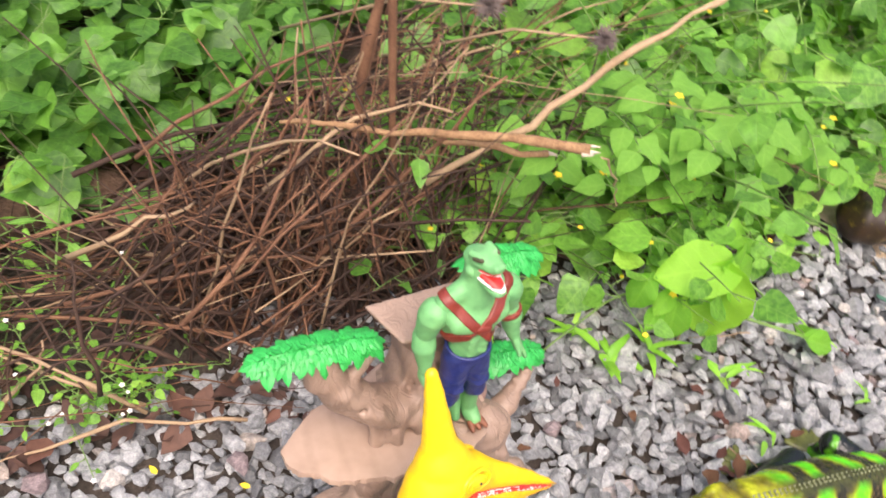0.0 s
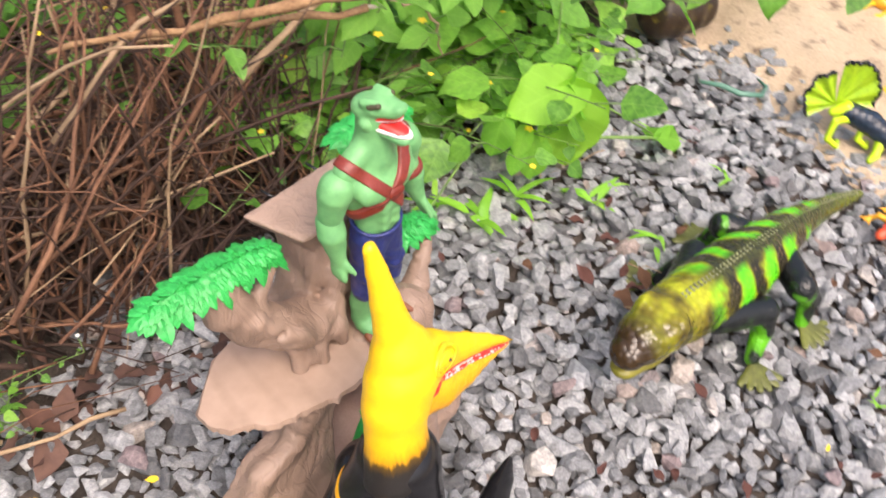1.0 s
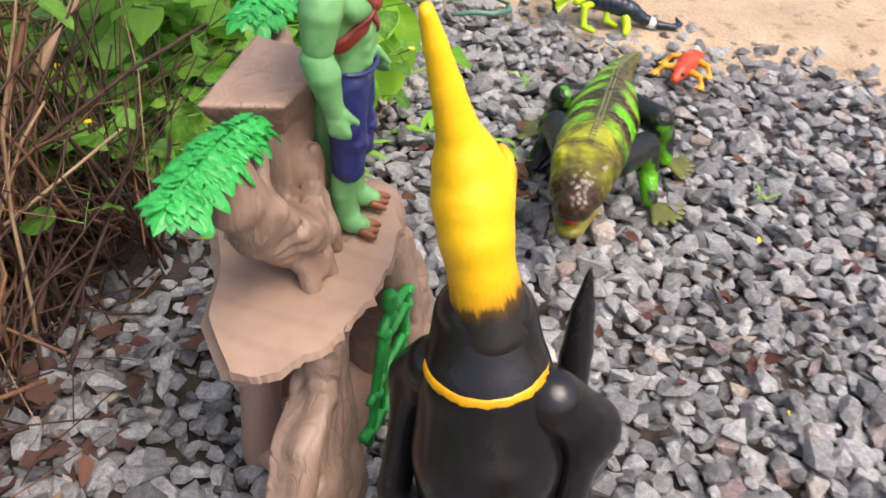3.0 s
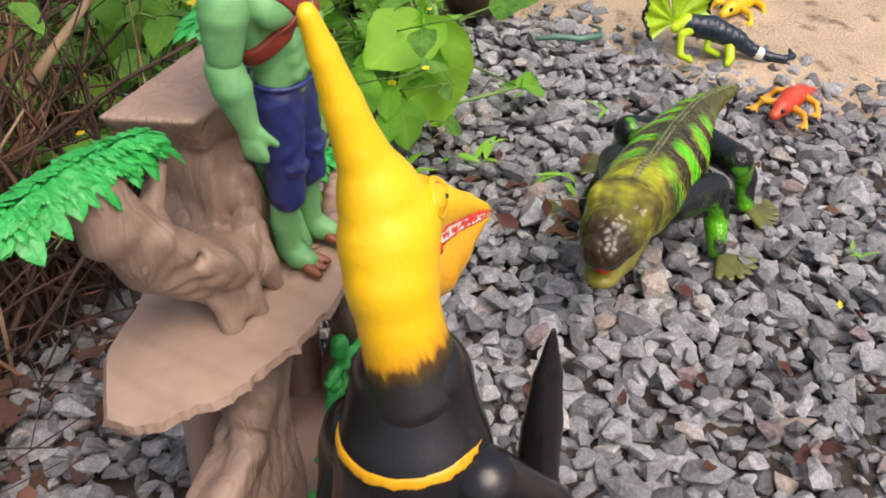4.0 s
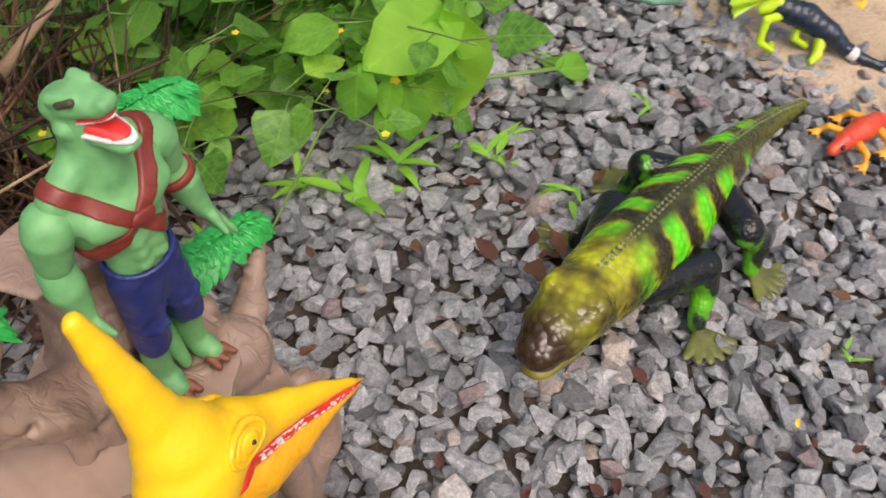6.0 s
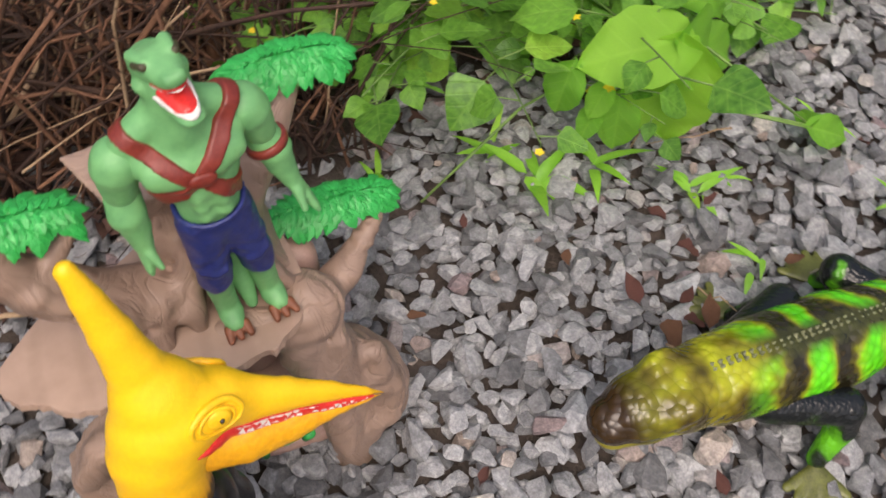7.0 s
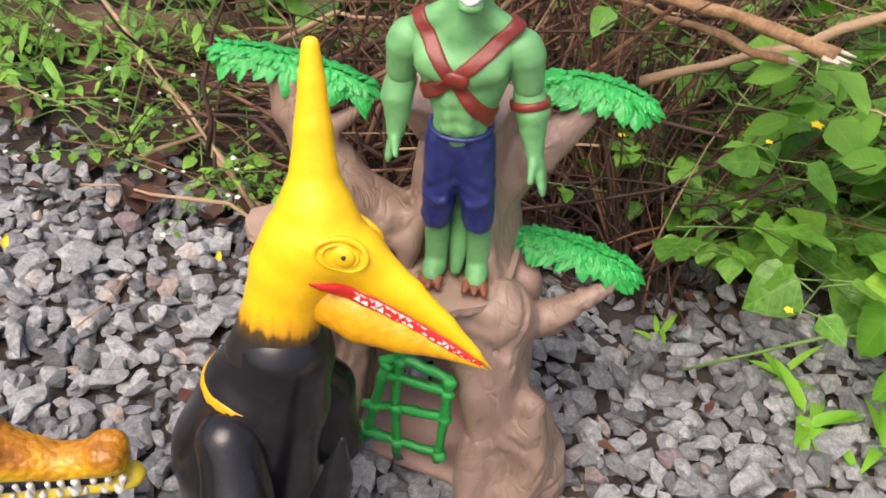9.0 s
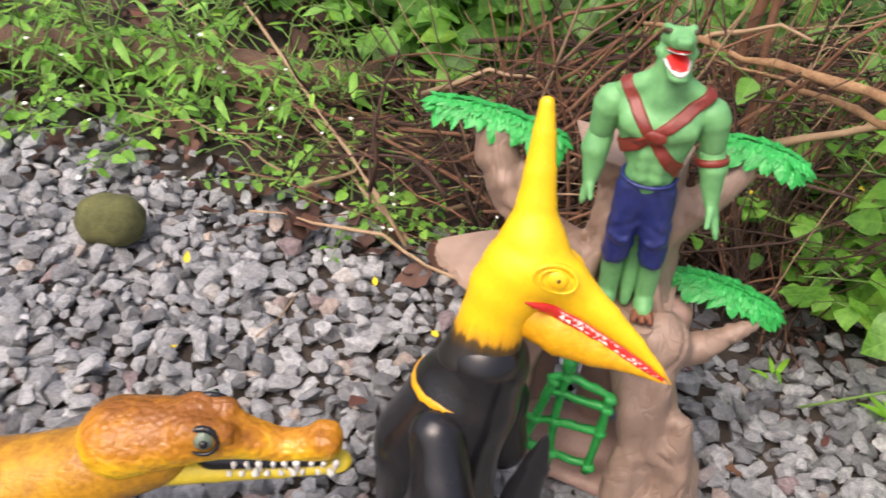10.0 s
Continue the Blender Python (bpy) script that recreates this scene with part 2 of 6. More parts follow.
def net(F, o, h):
    """Vertices and quads of the surface where F is 0."""
    S = F < 0
    n = np.array(F.shape)
    total = sum(S[i:n[0] - 1 + i, j:n[1] - 1 + j, k:n[2] - 1 + k].astype(np.int8) for i in (0, 1) for j in (0, 1) for k in (0, 1))
    act = (total > 0) & (total < 8)
    I = np.argwhere(act)
    ids = np.full(act.shape, -1)
    ids[act] = np.arange(len(I))
    acc, cnt = np.zeros((len(I), 3)), np.zeros(len(I))
    for ax in range(3):
        u, v = (ax + 1) % 3, (ax + 2) % 3
        for du in (0, 1):
            for dv in (0, 1):
                a = I.copy()
                a[:, u] += du
                a[:, v] += dv
                b = a.copy()
                b[:, ax] += 1
                fa, fb = F[tuple(a.T)], F[tuple(b.T)]
                m = (fa < 0) != (fb < 0)
                p = a.astype(float)
                p[:, ax] += np.where(m, fa / np.where(m, fa - fb, 1), 0)
                acc[m] += p[m]
                cnt[m] += 1
    V = o + h * acc / cnt[:, None]
    quads = []
    for ax in range(3):
        u, v = (ax + 1) % 3, (ax + 2) % 3
        lo, hi = [slice(None)] * 3, [slice(None)] * 3
        lo[ax], hi[ax] = slice(0, -1), slice(1, None)
        s0 = S[tuple(lo)]
        E = np.argwhere(s0 != S[tuple(hi)])
        E = E[(E[:, u] > 0) & (E[:, v] > 0) & (E[:, u] < n[u] - 1) & (E[:, v] < n[v] - 1)]
        eu, ev = np.eye(3, dtype=int)[u], np.eye(3, dtype=int)[v]
        Q = np.stack([ids[tuple((E - d).T)] for d in (0 * eu, eu, eu + ev, ev)], 1)
        flip = ~s0[tuple(E.T)]
        Q[flip] = Q[flip][:, ::-1]
        quads.append(Q)
    quads = np.concatenate(quads)
    for _ in range(2):
        # ease the steps of the grid
        acc, cnt = np.zeros_like(V), np.zeros(len(V))
        for i in range(4):
            np.add.at(acc, quads[:, i], V[quads[:, (i + 1) % 4]] + V[quads[:, i - 1]])
            np.add.at(cnt, quads[:, i], 2)
        V = 0.5 * V + 0.5 * acc / np.maximum(cnt, 1)[:, None]
    return V, quads


def away(P, prim):
    return prim[0](P) if callable(prim[0]) else distance(P, prim)


def blend(prims, h, k=0.006, cut=(), cut_k=0.003, rough=None):
    """A moulded body: bars and solids melted together over k, with bars cut out. rough: a function of the points that adds relief."""
    ends = []
    for p in prims:
        r = 0.0 if callable(p[0]) else max(p[2], p[3])
        lo, hi = (p[1], p[2]) if callable(p[0]) else (np.minimum(p[0], p[1]), np.maximum(p[0], p[1]))
        ends += [lo - r, hi + r]
    lo, hi = np.min(ends, 0) - 3 * h - k, np.max(ends, 0) + 3 * h + k
    axes = [np.arange(lo[i], hi[i] + h, h) for i in range(3)]
    P = np.stack(np.meshgrid(*axes, indexing="ij"), -1)
    F = np.full(P.shape[:3], 1.0)
    runs = []
    for p in prims:
        # bars that follow one another end to end form one run, without swellings at the joints
        if runs and not callable(p[0]) and not callable(runs[-1][-1][0]) and np.array_equal(runs[-1][-1][1], p[0]):
            runs[-1].append(p)
        else:
            runs.append([p])
    for run in runs:
        if callable(run[0][0]):
            near, far, r = run[0][1], run[0][2], 0.0
        else:
            near, far = np.min([np.minimum(p[0], p[1]) for p in run], 0), np.max([np.maximum(p[0], p[1]) for p in run], 0)
            r = max(max(p[2], p[3]) for p in run)
        box = tuple(slice(max(0, int((near[i] - r - k - 5 * h - lo[i]) / h)), int((far[i] + r + k + 5 * h - lo[i]) / h) + 2) for i in range(3))
        d = away(P[box], run[0])
        for p in run[1:]:
            d = smin(d, away(P[box], p), h)
        F[box] = smin(F[box], d, k)
    for p in cut:
        F = -smin(-F, away(P, p), cut_k)
    if rough is not None:
        near = np.abs(F) < 4 * h
        F[near] += rough(P[near])
    return net(F, lo, h)


def solid(keys):
    """An upright four-sided block for blend(): keys are (z, four corners in turn, anticlockwise from above)."""
    zs = [k[0] for k in keys]
    C = np.array([k[1] for k in keys], float)

    def far(P):
        z = P[..., 2]
        c = np.stack([np.stack([np.interp(z, zs, C[:, i, a]) for a in (0, 1)], -1) for i in range(4)], -2)
        d = np.maximum(z - zs[-1], zs[0] - z)
        for i in range(4):
            e = c[..., (i + 1) % 4, :] - c[..., i, :]
            n = np.stack([e[..., 1], -e[..., 0]], -1) / (np.linalg.norm(e, axis=-1)[..., None] + 1e-9)
            d = np.maximum(d, ((P[..., :2] - c[..., i, :]) * n).sum(-1))
        return d - 0.0015

    lo, hi = C.min((0, 1)), C.max((0, 1))
    return far, np.array((lo[0], lo[1], zs[0])), np.array((hi[0], hi[1], zs[-1]))


def quad(x0, x1, y0, y1):
    return [(x0, y0), (x1, y0), (x1, y1), (x0, y1)]


def tube(points, segs=6):
    """A round bar through points (x, y, z, radius), closed at both ends."""
    pts = np.array([p[:3] for p in points], float)
    rad = [p[3] for p in points]
    V, Fc = [], []
    up = np.array([0.31, 0.17, 0.93])
    for i, p in enumerate(pts):
        d = pts[min(i + 1, len(pts) - 1)] - pts[max(i - 1, 0)]
        d /= np.linalg.norm(d) + 1e-12
        u = np.cross(d, up)
        u /= np.linalg.norm(u) + 1e-9
        v = np.cross(d, u)
        for s in range(segs):
            a = 2 * math.pi * s / segs
            V.append(p + rad[i] * (math.cos(a) * u + math.sin(a) * v))
    for i in range(len(pts) - 1):
        for s in range(segs):
            a, b = i * segs + s, i * segs + (s + 1) % segs
            Fc.append((a, a + segs, b + segs, b))
    Fc.append(tuple(range(segs)))
    Fc.append(tuple(range(len(V) - 1, len(V) - segs - 1, -1)))
    return V, Fc


def join(pieces):
    V, Fc, n = [], [], 0
    for v, f in pieces:
        V.extend(v)
        Fc.extend(tuple(i + n for i in q) for q in f)
        n += len(v)
    return V, Fc


def leaf_shape(length, width, fold=0.25, droop=0.3, steps=5, power=0.75, wave=0.0):
    """A pointed leaf along +y with a folded midrib, drooping towards its tip."""
    V, Fc = [], []
    for i in range(steps + 1):
        t = i / steps
        w = width * 0.5 * (math.sin(math.pi * t ** power) ** 0.8) if 0 < i < steps else 0.0
        y, z = length * t * (1 - 0.15 * droop * t), -length * droop * t * t
        c = wave * width * math.sin(9 * t)
        V += [(-w, y, z + fold * w + c), (0, y, z), (w, y, z + fold * w - c)]
    for i in range(steps):
        a = 3 * i
        Fc += [(a, a + 1, a + 4, a + 3), (a + 1, a + 2, a + 5, a + 4)]
    return np.array(V), Fc


def scatter(shapes, mats4):
    """Many copies of numpy shapes, joined: mats4 is a list of (shape number, 4x4 matrix)."""
    V, Fc, n = [], [], 0
    for k, m in mats4:
        v, f = shapes[k]
        m = np.array(m)
        V.append(v @ m[:3, :3].T + m[:3, 3])
        Fc.extend(tuple(i + n for i in q) for q in f)
        n += len(v)
    return np.concatenate(V), Fc


def blade_of(shapes, mats4):
    return np.concatenate([shapes[k][0] for k, _ in mats4])


def turn(x, y, z, rx, ry, rz, s=1.0):
    return pose(x, y, z, rx, ry, rz) @ Matrix.Diagonal((s, s, s, 1))


rng = random.Random(7)

# ---- ground ----
def ground_sheet():
    n, V, Fc = 60, [], []
    for i in range(n + 1):
        for j in range(n + 1):
            u, v = i / n * 2 - 1, j / n * 2 - 1
            x, y = 40 * u ** 5 + 1.4 * u, 40 * v ** 5 + 1.4 * v
            bumpy = 0.006 * noise.noise((x * 7, y * 7, 0)) + 0.003 * noise.noise((x * 23, y * 23, 5))
            rise = 0.10 * max(0.0, min(1.0, (y - 0.55) / 1.2))
            V.append((x, y, -0.012 + bumpy + rise))
    for i in range(n):
        for j in range(n):
            a = i * (n + 1) + j
            Fc.append((a, a + n + 1, a + n + 2, a + 1))
    return whole("ground", mesh_of("ground", V, Fc, [M["soil"]]), Matrix(), "dark soil under gravel and plants, darkened further for shade", "ground", kind="structure")


def sand_border(y):
    """Where the gravel ends and the sandy earth begins."""
    return 0.645 + 0.035 * noise.noise((y * 6, 3.1, 0)) + 0.02 * noise.noise((y * 19, 1.7, 0)) + 0.12 * max(0.0, -y - 0.2)


def sand_sheet():
    V, Fc, nx, ny = [], [], 70, 90
    for j in range(ny + 1):
        u = 2 * j / ny - 1
        y = 0.2 + 1.6 * u + 8 * u ** 7
        for i in range(nx + 1):
            t = i / nx
            x = sand_border(y) - 0.05 + 1.5 * t ** 1.5 + 9 * t ** 7
            z = -0.012 + 0.02 * min(1.0, t * 6) + 0.006 * noise.noise((x * 9, y * 9, 2)) + 0.003 * noise.noise((x * 33, y * 33, 2))
            V.append((x, y, z))
    for j in range(ny):
        for i in range(nx):
            a = j * (nx + 1) + i
            Fc.append((a, a + 1, a + nx + 2, a + nx + 1))
    return whole("sand_path", mesh_of("sand_path", V, Fc, [M["sand"]]), Matrix(), "pale brown sandy earth path beside the gravel", "path", kind="structure")


def stone_shapes(count):
    made = []
    for k in range(count):
        bm = bmesh.new()
        # a cloud of points on a blunt box, cut by a few flat faces, gives broken but rounded edges
        cuts = [(Vector((rng.gauss(0, 1), rng.gauss(0, 1), rng.gauss(0, 1))).normalized(), rng.uniform(0.5, 0.76)) for _ in range(7)]
        wide, tall = rng.uniform(0.55, 0.88), rng.uniform(0.4, 0.64)
        for i in range(20):
            d = Vector((rng.gauss(0, 1), rng.gauss(0, 1), rng.gauss(0, 1))).normalized() * rng.uniform(0.95, 1.05)
            for n, far in cuts:
                over = d.dot(n) - far
                if over > 0:
                    d = d - n * over
            bm.verts.new((d.x * 0.62, d.y * 0.62 * wide, d.z * 0.62 * tall))
        out = bmesh.ops.convex_hull(bm, input=bm.verts)
        bmesh.ops.delete(bm, geom=list({g for g in out["geom_interior"] + out["geom_unused"] if isinstance(g, bmesh.types.BMVert)}), context="VERTS")
        bm.verts.index_update()
        made.append((np.array([v.co[:] for v in bm.verts]), [tuple(v.index for v in f.verts) for f in bm.faces]))
        bm.free()
    return made


def gravel_bed():
    shapes = stone_shapes(28)
    bed = thing("gravel", (0, 0, 0), "loose grey crushed stone gravel covering the ground", "gravel", kind="stuff")
    joined, pieces = [], []
    # three sparse layers, so that each stone shows its own outline over dark gaps
    for layer, step, low in ((0, 0.016, -0.012), (1, 0.0148, -0.0045), (2, 0.0205, 0.0035)):
        y, row = -0.75, 0
        while y < 0.42:
            x = -0.85 + (row % 2) * step * 0.5
            while x < 0.75:
                px, py = x + rng.uniform(-0.32, 0.32) * step, y + rng.uniform(-0.32, 0.32) * step
                x += step
                edge = px - sand_border(py)
                if edge > 0 and rng.random() < min(1, edge * 22):
                    continue
                limit = (0.2 if px > -0.12 else 0.15) + 0.05 * noise.noise((px * 7, 0, 9))
                if py > limit and rng.random() < 0.25 + (py - limit) * 10:
                    continue
                if layer == 2 and rng.random() < 0.45:
                    continue
                size = min(0.03, max(0.008, rng.lognormvariate(math.log(0.0165), 0.3)))
                m = turn(px, py, low + rng.uniform(-0.002, 0.002), rng.gauss(0, 17), rng.gauss(0, 17), rng.uniform(0, 360), size)
                if layer and 0.06 < px < 0.3 and -0.16 < py < 0.02 and len(pieces) < 300:
                    pieces.append((rng.randrange(28), m))
                else:
                    joined.append((rng.randrange(28), m))
            y += step * 0.9
            row += 1
    V, Fc = scatter(shapes, joined)
    tagged(part("stones", mesh_of("stones", V, Fc, [M["stone"]], smooth=False), bed), kind="stuff")
    meshes = [mesh_of("stone", v, f, [M["stone_one"]], smooth=False) for v, f in shapes]
    for k, m in pieces:
        part("stone", meshes[k], bed, m=m)


ground_sheet()
sand_sheet()
gravel_bed()


# ---- toy tree house ----
def bark_relief(P):
    """Flowing grooves and lumps, running down the trunk and along its limbs."""
    x, y, z = P[:, 0], P[:, 1], P[:, 2]
    bend = 1.6 * np.sin(z * 62 + 2.0 * np.sin(x * 41 + y * 33)) + 0.8 * np.sin(x * 83 + z * 49)
    w = x * 190 + y * 140 + 2.2 * bend
    deep = np.clip(0.5 + 0.9 * np.sin(z * 47 + x * 61 + 1.3) * np.sin(x * 37 - z * 29), 0.12, 1.0)
    v = x * 330 + y * 260 + z * 60 + 3.4 * bend
    return (0.0022 * (1 - np.abs(np.sin(w)) ** 0.7) * deep + 0.0007 * np.abs(np.sin(v)) * deep
            + 0.0018 * np.sin(x * 118 + 1) * np.sin(y * 131) * np.sin(z * 124) - 0.0009)


def slab_mesh():
    """The broken platform: a thick board with a ragged, splintered front edge."""
    outline = [(-0.118, 0.024), (-0.116, 0.012), (-0.109, 0.004), (-0.098, 0.0), (-0.09, -0.006), (-0.074, -0.0095), (-0.062, -0.0105), (-0.048, -0.015), (-0.03, -0.0135), (-0.012, -0.0125),
               (0.002, -0.0085), (0.012, -0.008), (0.018, -0.003), (0.027, 0.003), (0.033, 0.013), (0.035, 0.03), (0.03, 0.072), (-0.03, 0.078), (-0.058, 0.06), (-0.09, 0.05)]
    P = []
    for (ax, ay), (bx, by) in zip(outline, outline[1:] + outline[:1]):
        for k in range(5):
            t = k / 5
            x, y = ax + (bx - ax) * t, ay + (by - ay) * t
            rag = (0.0024 * noise.noise((x * 160, y * 160, 1)) + 0.0012 * noise.noise((x * 480, y * 480, 7))) if y < 0.03 else 0.0
            P.append((x + rag * 0.6, y + rag))
    bm = bmesh.new()
    top = [bm.verts.new((x, y, 0.1485 + 0.006 * max(0, -x - 0.03))) for x, y in P]
    mid = [bm.verts.new((x + 0.0016 * noise.noise((x * 300, y * 300, 4)), y - 0.0012 + 0.0016 * noise.noise((x * 260, y * 260, 9)), 0.1445)) for x, y in P]
    low = [bm.verts.new((x * 0.99, y + 0.005, 0.1395 + 0.0015 * noise.noise((x * 200, y * 200, 3)))) for x, y in P]
    bm.faces.new(top)
    bm.faces.new(low[::-1])
    for ring, under in ((top, mid), (mid, low)):
        for i in range(len(P)):
            j = (i + 1) % len(P)
            bm.faces.new((ring[j], ring[i], under[i], under[j]))
    bmesh.ops.bevel(bm, geom=[e for e in bm.edges if all(v in top for v in e.verts)], offset=0.0008, segments=2, affect="EDGES", profile=0.5)
    bmesh.ops.triangulate(bm, faces=[f for f in bm.faces if len(f.verts) > 4])
    me = bpy.data.meshes.new("platform")
    bm.to_mesh(me)
    bm.free()
    me.materials.append(M["plank"])
    return me


def thick_leaf(length, width, thick):
    """A pointed moulded leaflet along +y with a ridge down its middle and a flat back."""
    V, Fc, steps = [], [], 4
    for i in range(steps + 1):
        t = i / steps
        w = width * 0.5 * (math.sin(math.pi * (0.12 + 0.88 * t) ** 0.8) ** 0.75) if i < steps else 0.0
        y, z = length * t, -0.22 * length * t * t
        V += [(-w, y, z - 0.3 * thick), (0, y, z + thick * (1 - 0.6 * t)), (w, y, z - 0.3 * thick), (0, y, z - thick)]
    for i in range(steps):
        a = 4 * i
        Fc += [(a + j, a + (j + 1) % 4, a + 4 + (j + 1) % 4, a + 4 + j) for j in range(4)]
    Fc.append((3, 2, 1, 0))
    return np.array(V), Fc


def frond_mesh(length, width, sag, seed):
    """A moulded palm canopy: an arched plate clad with overlapping pointed leaflets, its front edge hanging in uneven clumps."""
    r = random.Random(seed)
    shapes = [thick_leaf(1.0, 0.62, 0.06), thick_leaf(1.0, 0.5, 0.05), thick_leaf(1.0, 0.75, 0.065)]

    def half(t):
        return 0.86 * width * (0.3 + 0.7 * math.sin(math.pi * min(1, max(0, 0.06 + 0.88 * t))) ** 0.55)

    def place(t, s):
        return np.array((length * (t - 0.5), half(t) * s, sag * (1 - (2 * t - 1) ** 2) - 0.42 * width * abs(s) ** 2.0 + 0.0022 * noise.noise((t * 9, s * 3, seed))))

    V, Fc, n, rows = [], [], 36, 6
    for i in range(n + 1):
        for j in range(-rows, rows + 1):
            V.append(tuple(place(i / n, 0.86 * j / rows)))
    w = 2 * rows + 1
    for i in range(n):
        for j in range(w - 1):
            a = i * w + j
            Fc.append((a, a + w, a + w + 1, a + 1))
    m = len(V)
    V += [(x, y, z - 0.0028) for x, y, z in V]
    Fc += [tuple(i + m for i in f[::-1]) for f in Fc]
    rim = [j for j in range(w)] + [i * w + w - 1 for i in range(1, n + 1)] + [n * w + j for j in range(w - 2, -1, -1)] + [i * w for i in range(n - 1, 0, -1)]
    Fc += [(b, a, a + m, b + m) for a, b in zip(rim, rim[1:] + rim[:1])]
    put = []
    for s0, count in ((0.98, 27), (-0.98, 31), (0.84, 25), (-0.84, 27), (0.66, 24), (-0.68, 25), (0.5, 23), (-0.52, 24), (0.34, 22), (-0.36, 22), (0.17, 21), (-0.2, 21), (0.0, 20)):
        clump = 1.0
        for k in range(count):
            t = (k + 0.5 + r.uniform(-0.3, 0.3)) / count
            if abs(s0) > 0.9:
                clump = 0.5 + 1.05 * abs(math.sin(k * 0.7 + seed)) ** 2
            s = s0 * r.uniform(0.88, 1.08)
            p = place(t, s * (0.8 if abs(s0) > 0.9 else 1.0))
            size = r.uniform(0.0066, 0.009) * clump if abs(s0) > 0.9 else r.uniform(0.0046, 0.0068)
            out = (t - 0.5) * 1.6
            az = (0.0 if s0 > 0 else math.pi) - out * (1 if s0 > 0 else -1) + r.gauss(0, 0.28)
            tip = -0.03 - 0.42 * abs(s0) ** 2 + r.gauss(0, 0.07)
            put.append((r.randrange(3), pose(p[0], p[1], p[2] + 0.0012, math.degrees(tip), r.gauss(0, 12), math.degrees(az)) @ Matrix.Diagonal((size, size, size, 1))))
    for t, az in ((0.02, 90), (0.05, 60), (0.04, 125), (0.98, -90), (0.95, -60), (0.96, -125)):
        p = place(t, 0.0)
        put.append((0, pose(*p, -20, 0, az) @ Matrix.Scale(0.011, 4)))
    V2, F2 = scatter(shapes, put)
    V, Fc = join([(V, Fc), ([tuple(v) for v in V2], F2)])
    return mesh_of("palm_canopy", V, Fc, [M["frond"]], smooth=False)


def tree_house():
    tree = thing("toy_tree_house", (0, 0, 0), "brown plastic toy tree house with green palm canopies standing on gravel", "toy tree")
    # the broad trunk behind the platform, sawn flat at the top
    upper = [solid([(0.136, [(-0.046, 0.03), (0.032, 0.034), (0.03, 0.07), (-0.042, 0.07)]), (0.155, [(-0.036, 0.036), (0.026, 0.036), (0.026, 0.071), (-0.032, 0.07)]),
                    (0.185, [(-0.025, 0.04), (0.017, 0.036), (0.02, 0.07), (-0.028, 0.068)]), (0.212, [(-0.025, 0.041), (0.013, 0.037), (0.017, 0.071), (-0.032, 0.067)]),
                    (0.2285, [(-0.034, 0.038), (0.014, 0.036), (0.016, 0.075), (-0.048, 0.067)]), (0.2345, [(-0.037, 0.036), (0.015, 0.035), (0.017, 0.076), (-0.052, 0.068)])])]
    limbs = chain([(-0.09, 0.035, 0.232, 0.0105), (-0.087, 0.031, 0.218, 0.0118), (-0.077, 0.029, 0.198, 0.0134), (-0.057, 0.029, 0.179, 0.0138), (-0.038, 0.033, 0.164, 0.0152), (-0.02, 0.042, 0.15, 0.018)])
    limbs += chain([(-0.074, 0.031, 0.21, 0.0065), (-0.065, 0.034, 0.219, 0.0042), (-0.055, 0.037, 0.2275, 0.0028)])
    limbs += chain([(-0.1, 0.034, 0.234, 0.0065), (-0.094, 0.03, 0.22, 0.008)])
    for root in ([(-0.046, 0.024, 0.174, 0.008), (-0.052, 0.019, 0.162, 0.0055), (-0.053, 0.015, 0.149, 0.0042)], [(-0.034, 0.024, 0.17, 0.008), (-0.038, 0.016, 0.158, 0.0055), (-0.037, 0.012, 0.148, 0.004)],
                 [(-0.02, 0.028, 0.172, 0.007), (-0.021, 0.021, 0.158, 0.006), (-0.02, 0.015, 0.148, 0.005)], [(-0.012, 0.034, 0.19, 0.005), (-0.018, 0.028, 0.175, 0.005), (-0.028, 0.022, 0.163, 0.0045)],
                 [(0.012, 0.034, 0.176, 0.007), (0.02, 0.027, 0.16, 0.006), (0.026, 0.024, 0.149, 0.0045)], [(-0.07, 0.019, 0.198, 0.0035), (-0.056, 0.014, 0.186, 0.0035), (-0.042, 0.013, 0.17, 0.003)],
                 [(-0.08, 0.02, 0.212, 0.003), (-0.066, 0.015, 0.19, 0.003), (-0.05, 0.014, 0.176, 0.0028)], [(-0.06, 0.015, 0.18, 0.0024), (-0.047, 0.012, 0.17, 0.0026), (-0.045, 0.012, 0.155, 0.0024)], [(-0.012, 0.032, 0.2, 0.003), (-0.006, 0.031, 0.178, 0.0034), (0.004, 0.03, 0.155, 0.0035)]):
        limbs += chain(root)
    limbs += chain([(0.006, 0.058, 0.176, 0.016), (0.03, 0.066, 0.202, 0.0115), (0.048, 0.083, 0.224, 0.0085)])
    holes = [cap((-0.0655, 0.0, 0.1945), (-0.0655, 0.03, 0.1955), 0.0025), cap((-0.0435, 0.0, 0.168), (-0.0425, 0.03, 0.169), 0.0019), cap((-0.036, 0.0, 0.172), (-0.036, 0.03, 0.175), 0.0013)]
    grain = lambda P: bark_relief(P) * np.clip((0.224 - P[:, 2]) * 90, 0.0, 1) * np.where(P[:, 0] < -0.06, 1.0, np.clip((0.07 - P[:, 1]) * 200, 0, 1))
    part("upper_trunk", mesh_of("upper_trunk", *blend(upper + limbs, 0.00155, 0.0055, holes, 0.001, grain), [M["bark"]]), tree)
